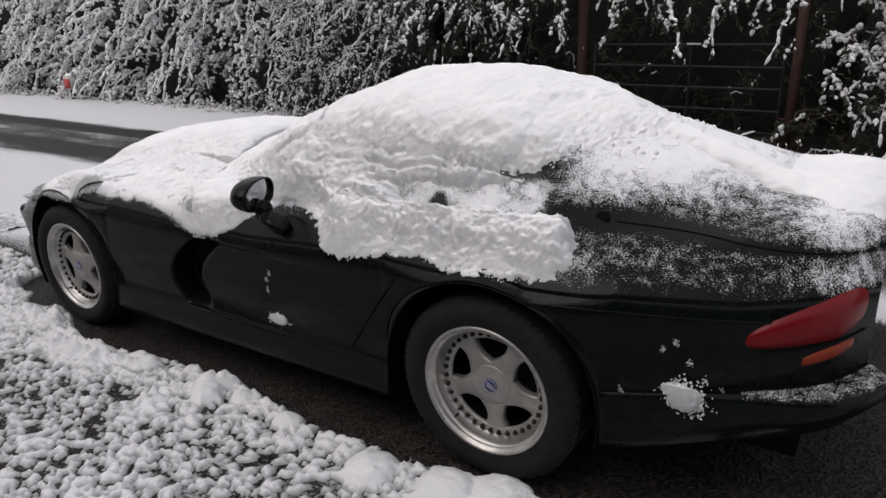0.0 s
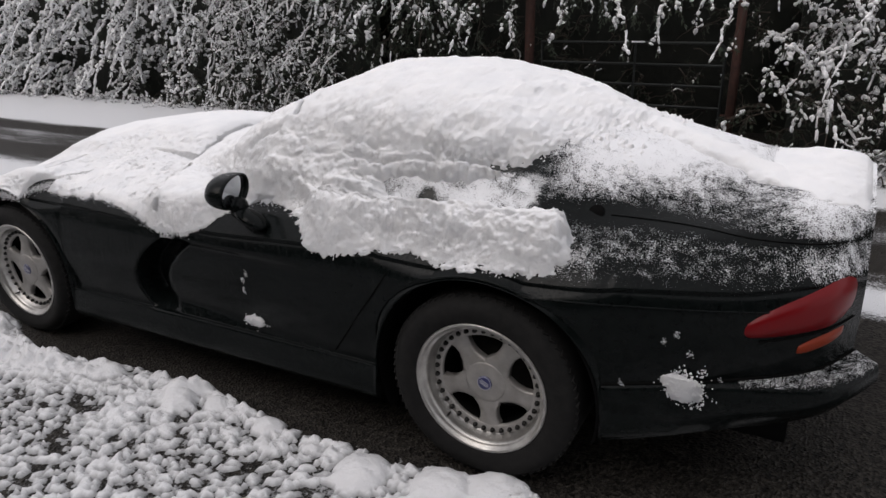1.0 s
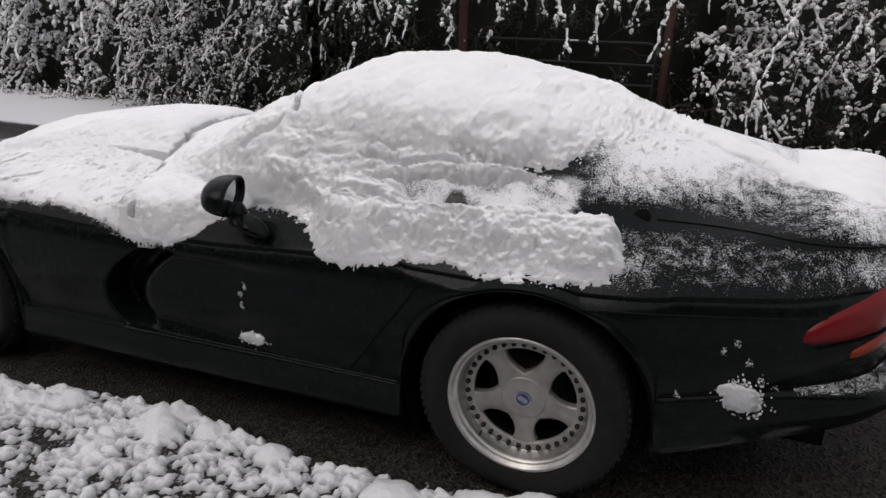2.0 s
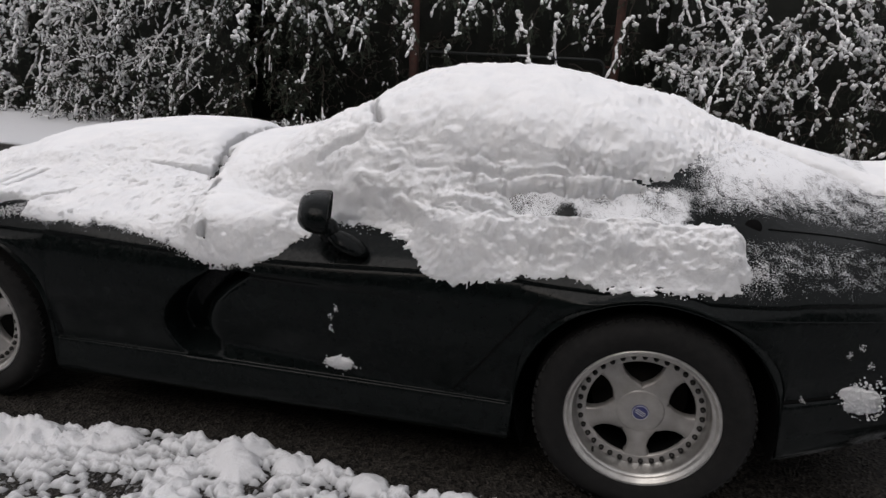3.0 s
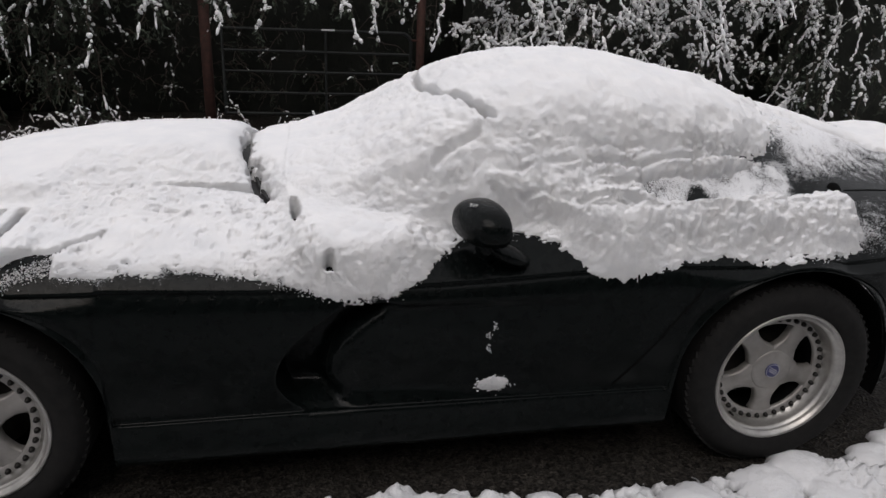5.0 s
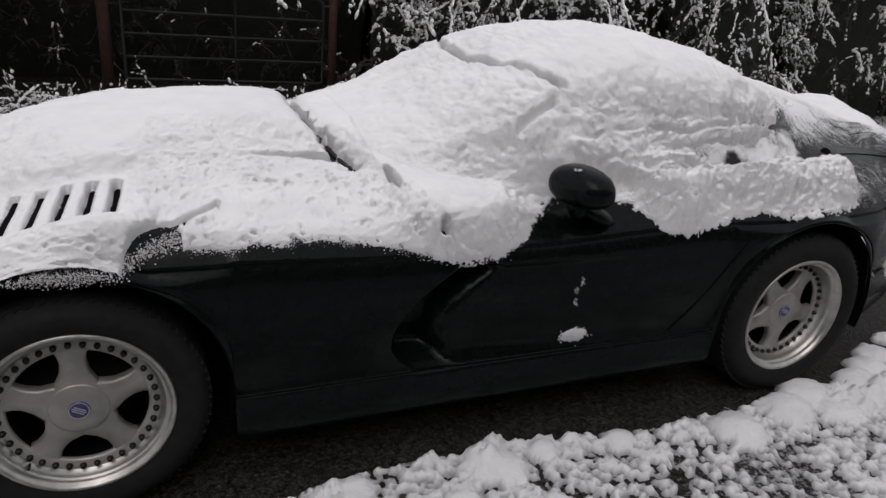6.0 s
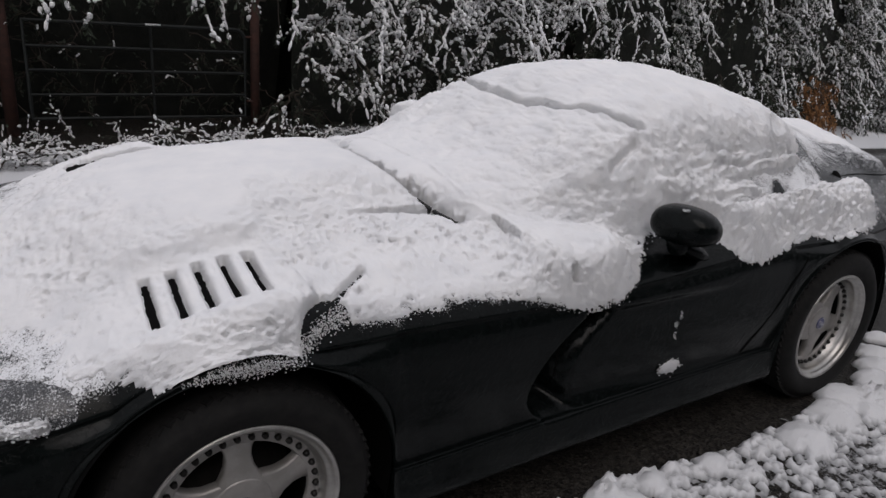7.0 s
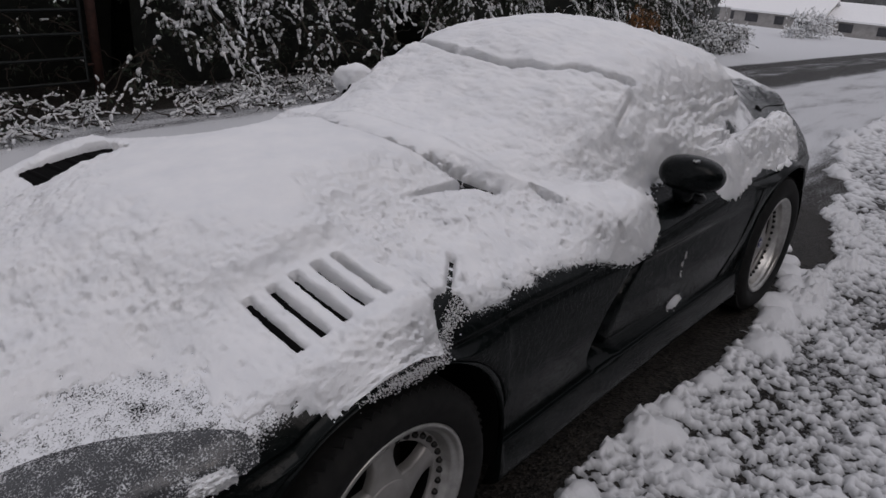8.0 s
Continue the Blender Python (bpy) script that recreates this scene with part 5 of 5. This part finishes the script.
    # tall unseen walls added behind, which close the view and darken the car's flank
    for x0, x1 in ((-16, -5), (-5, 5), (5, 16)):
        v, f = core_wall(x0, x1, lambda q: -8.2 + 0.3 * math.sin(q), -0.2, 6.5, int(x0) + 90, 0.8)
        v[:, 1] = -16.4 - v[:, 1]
        ob = new("dark_blocker", fast_mesh("dark_blocker", v, f, CORE))
        tagged(ob, "unseen near-black wall added to darken the car's flank", "trees", kind="structure")


vegetation()


# ---------------- gate, posts, marker box ----------------
def tube(name, pts, r, material, parent, label=""):
    return strip(name, pts, r, material, parent, label)


def field_gate():
    g = empty("field_gate", pose(-1.25, 7.2, -0.2), "five-barred tubular steel field gate, shut", "gate")
    top, low, x0, x1 = 1.13, 0.12, -1.25, 1.02
    arc = [(x1 - 0.12 + 0.12 * math.sin(a), 0, top - 0.12 + 0.12 * math.cos(a)) for a in np.linspace(0, math.pi / 2, 8)]
    tube("gate_frame", [(x0, 0, low), (x0, 0, top)] + arc + [(x1, 0, low), (x0, 0, low)], 0.02, GATE, g)
    for z in (0.875, 0.63, 0.375):
        tube("rail", [(x0, 0, z), (x1, 0, z)], 0.016, GATE, g)
    tube("upright", [(-0.03, -0.01, low), (-0.03, -0.01, top)], 0.014, GATE, g)
    for z in (1.05, 0.3):
        tube("hinge", [(x1, 0, z), (x1 + 0.1, 0, z)], 0.014, RUST, g)
    bm = bmesh.new()
    bmesh.ops.create_cube(bm, size=1, matrix=Matrix.Translation((0.0, -0.022, top + 0.01)) @ Matrix.Diagonal((0.16, 0.008, 0.02, 1)))
    part("snow_bar", bm, SNOW, g)
    for px, rr, hh in ((-0.10, 0.055, 1.75), (-2.68, 0.065, 1.9)):
        bm = bmesh.new()
        bmesh.ops.create_cone(bm, cap_ends=True, segments=16, radius1=rr, radius2=rr * 0.94, depth=hh + 0.4, matrix=Matrix.Translation((0, 0, hh / 2)))
        for v in bm.verts:
            v.co.x += 0.01 * math.sin(v.co.z * 5)
        ob = part("gate_post", bm, RUST)
        ob.location = (px, 7.22, -0.28)
        tagged(ob, "rust-brown round gate post standing in the hedge", "post", group="gate posts")


field_gate()


def marker_box():
    p = empty("marker_box", pose(-14.4, 6.75, -0.26), "small red-faced box on a post, capped with snow", "box")
    bm = bmesh.new()
    bmesh.ops.create_cube(bm, size=1, matrix=Matrix.Translation((0, 0, 0.38)) @ Matrix.Diagonal((0.30, 0.16, 0.30, 1)))
    bmesh.ops.bevel(bm, geom=bm.edges[:], offset=0.015, segments=2, affect="EDGES")
    part("case", bm, mottled("pale_box", [(0.3, (0.35, 0.33, 0.32)), (0.7, (0.5, 0.48, 0.46))], 9), p)
    bm = bmesh.new()
    bmesh.ops.create_cube(bm, size=1, matrix=Matrix.Translation((0.02, -0.088, 0.37)) @ Matrix.Diagonal((0.22, 0.02, 0.2, 1)))
    part("front", bm, mottled("red_board", [(0.3, (0.28, 0.02, 0.025)), (0.7, (0.40, 0.04, 0.04))], 9), p)
    bm = bmesh.new()
    bmesh.ops.create_cone(bm, cap_ends=True, segments=10, radius1=0.04, radius2=0.04, depth=0.26, matrix=Matrix.Translation((0, 0, 0.11)))
    part("post", bm, BARK, p)
    bulk("snow_cap", [blobs(np.array([[0, 0, 0.54], [0.08, -0.02, 0.54], [-0.08, 0.02, 0.54]]), np.array([[1.0, 0, 0]] * 3), np.array([0.14, 0.1, 0.1]), np.array([0.05, 0.045, 0.05]))], SNOW, p)


marker_box()


# ---------------- houses in the distance ----------------
HOUSE_WALL = mottled("render_wall", [(0.3, (0.26, 0.25, 0.24)), (0.7, (0.38, 0.37, 0.36))], 2, rough=0.9)
HOUSE_DARK = mottled("dark_window", [(0.3, (0.02, 0.02, 0.025)), (0.7, (0.05, 0.05, 0.055))], 2, rough=0.3)


def house(x, y, w, d, h, rise, turn):
    z = float(ground_z(np.array(x), np.array(y)))
    ob = empty("house", pose(x, y, z, 0, 0, turn), "low pale house with a snow-covered gable roof", "house", group="houses across the road")
    bm = bmesh.new()
    bmesh.ops.create_cube(bm, size=1, matrix=Matrix.Translation((0, 0, h / 2)) @ Matrix.Diagonal((w, d, h, 1)))
    part("wall", bm, HOUSE_WALL, ob, smooth=False)
    o = 0.35
    vs = [(-w / 2 - o, -d / 2 - o, h - 0.1), (w / 2 + o, -d / 2 - o, h - 0.1), (w / 2 + o, 0, h + rise), (-w / 2 - o, 0, h + rise), (w / 2 + o, d / 2 + o, h - 0.1), (-w / 2 - o, d / 2 + o, h - 0.1)]
    vs += [(a, b, c - 0.18) for a, b, c in vs]
    fs = [(0, 1, 2, 3), (3, 2, 4, 5), (6, 9, 8, 7), (9, 11, 10, 8), (0, 6, 7, 1), (5, 4, 10, 11), (1, 7, 8, 2), (2, 8, 10, 4), (0, 3, 9, 6), (3, 5, 11, 9)]
    raw_part("roof", vs, fs, SNOW, ob, "snow-covered roof", smooth=False)
    for sx in (-1, 1):
        raw_part("gable", [(sx * w / 2, -d / 2, h - 0.02), (sx * w / 2, d / 2, h - 0.02), (sx * w / 2, 0, h + rise - 0.2)], [(0, 1, 2)], HOUSE_WALL, ob, smooth=False)
    for wx, wy, ww in ((-w * 0.28, -1, 1.3), (w * 0.05, -1, 0.9), (w * 0.32, -1, 1.4)):
        bm = bmesh.new()
        bmesh.ops.create_cube(bm, size=1, matrix=Matrix.Translation((wx, -d / 2 - 0.02, h * 0.55)) @ Matrix.Diagonal((ww, 0.1, h * 0.42, 1)))
        part("window", bm, HOUSE_DARK, ob, smooth=False)
    for wy in (-d * 0.2, d * 0.22):
        bm = bmesh.new()
        bmesh.ops.create_cube(bm, size=1, matrix=Matrix.Translation((-w / 2 - 0.02, wy, h * 0.55)) @ Matrix.Diagonal((0.1, 1.1, h * 0.4, 1)))
        part("window", bm, HOUSE_DARK, ob, smooth=False)


house(78, 24.5, 8.5, 7, 1.9, 1.5, -90)
house(80, 15.5, 10, 7, 1.9, 1.4, -90)
house(104, 36, 10, 8, 2.6, 2.0, -80)


def far_trees():
    """Grey winter trees behind the houses."""
    v, f = core_wall(112, 190, lambda q: 72 - 0.9 * (q - 112), -14, 2, 300, 1.5)
    ob = new("far_wood", fast_mesh("far_wood", v, f, mottled("far_wood", [(0.3, (0.05, 0.055, 0.055)), (0.7, (0.16, 0.165, 0.17))], 0.6, rough=1.0)))
    tagged(ob, "grey wood in the distance behind houses", "trees", kind="structure")


far_trees()


# ---------------- loose lumps and crumbs of snow on the car ----------------
def clump(name, centre, size, count, label):
    """A small heap of crumbs stuck to the bodywork."""
    c = np.array(centre)[None] + rng.normal(size=(count, 3)) * np.array(size)[None] * 0.45
    k = np.argsort(c[:, 1])
    ob = empty(name, pose(0, 0, 0), label, "snow")
    if count > 100:
        bm = bmesh.new()
        bmesh.ops.create_icosphere(bm, subdivisions=5, radius=1)
        d = np.array([tuple(vert.co) for vert in bm.verts])
        seed = int(count + 1000 * abs(centre[0]))
        k = 0.55 + 0.9 * fractal(d, 1.6, 3, seed) * (0.6 + 0.8 * fractal(d, 6.0, 3, seed + 1)) + 0.25 * (vnoise(d, 17.0, seed + 2) - 0.5)
        for vert, kk in zip(bm.verts, k):
            vert.co = Vector(centre) + Vector((vert.co.x * size[0], vert.co.y * size[1], vert.co.z * size[2])) * float(kk) * 0.85
        part("snow_mass", bm, SNOW, ob)
    bulk("loose_snow", [blobs(c, rng.normal(size=(count, 3)), *((g * (0.0012 + 0.0042 * rng.random(count) ** 2)) for g in ((1.2, 1.0) if count > 100 else (0.7, 0.6))))], SNOW, ob)


def loose_snow():
    p = on_skin(-0.975, 0.36)
    clump("snow_lump", (-0.975, p[1] - 0.006, 0.362), (0.048, 0.007, 0.024), 420, "small lump of snow stuck above the sill")
    p = on_skin(0.60, 0.45)
    clump("snow_lump", (0.60, p[1] - 0.018, 0.45), (0.078, 0.012, 0.050), 900, "frozen lump of snow stuck on the rear bumper")
    g = surface(np.array([-2.85]), np.array([5.35]))[0]
    clump("snow_lump", (g[0], g[1] - 0.01, g[2] + 0.012), (0.055, 0.022, 0.020), 120, "small slab of snow caught on the headlight")
    for x, z in ((-1.0, 0.53), (-1.0, 0.49), (0.55, 0.60), (0.58, 0.62), (0.62, 0.56), (0.44, 0.45), (0.70, 0.47), (0.66, 0.50), (-0.985, 0.56), (0.84, 0.66)):
        p = on_skin(x, z)
        clump("snow_speck", (x, p[1] - 0.003, z), (0.011, 0.0010, 0.014), 22, "few grains of snow clinging to the paint")
    clump("snow_speck", (-1.073, 0.012, 0.934), (0.014, 0.010, 0.003), 30, "few grains of snow on the mirror housing")
    # snow left on the far mirror
    ob = empty("snow_heap", pose(-1.045, 2 * MID - 0.04, 0.90), "rounded cap of snow on the door mirror", "snow")
    bm = bmesh.new()
    bmesh.ops.create_icosphere(bm, subdivisions=4, radius=1)
    for vert in bm.verts:
        k = 1 + 0.22 * (float(vnoise(np.array(vert.co), 2.3, 5)) - 0.5) + 0.10 * (float(vnoise(np.array(vert.co), 6.0, 6)) - 0.5)
        vert.co = Vector((vert.co.x * 0.08, vert.co.y * 0.120, vert.co.z * 0.085)) * k
    part("snow_mass", bm, SNOW, ob)
    # crumbs along the ragged lower rim of the car's snow
    n = 16000
    x = uniform(-2.6, 0.3, n)
    rim = curve_at([(-2.6, 0.70), (-2.35, 0.695), (-2.2, 0.74), (-1.95, 0.745), (-1.75, 0.735), (-1.6, 0.70), (-1.47, 0.67), (-1.35, 0.66), (-1.25, 0.685), (-1.12, 0.76), (-1.0, 0.795), (-0.86, 0.80), (-0.76, 0.775), (-0.70, 0.74), (-0.6, 0.715), (-0.45, 0.75), (-0.3, 0.765), (-0.1, 0.755), (0.1, 0.75), (0.3, 0.79)], x)
    z = rim + 0.020 + 0.010 * rng.normal(size=n)
    vgrid = np.linspace(3.5, 7.0, 140)
    xs = np.linspace(-2.6, 0.3, 120)
    table = np.stack([surface(np.full(140, q), vgrid) for q in xs])
    ix = np.clip(((x + 2.6) / 2.9 * 119).astype(int), 0, 119)
    iz = np.argmin(np.abs(table[ix, :, 2] - z[:, None]), 1)
    p = table[ix, iz]
    c = np.stack([x, p[:, 1] - 0.008 * rng.random(n) , z], 1)
    ob = tagged(new("snow_crumbs", fast_mesh("snow_crumbs", *blobs(c, rng.normal(size=(n, 3)), 0.0008 + 0.0022 * rng.random(n) ** 2, 0.0008 + 0.0018 * rng.random(n) ** 2), SNOW)), "loose crumbs along the snow's ragged edge", "snow", kind="stuff")


loose_snow()
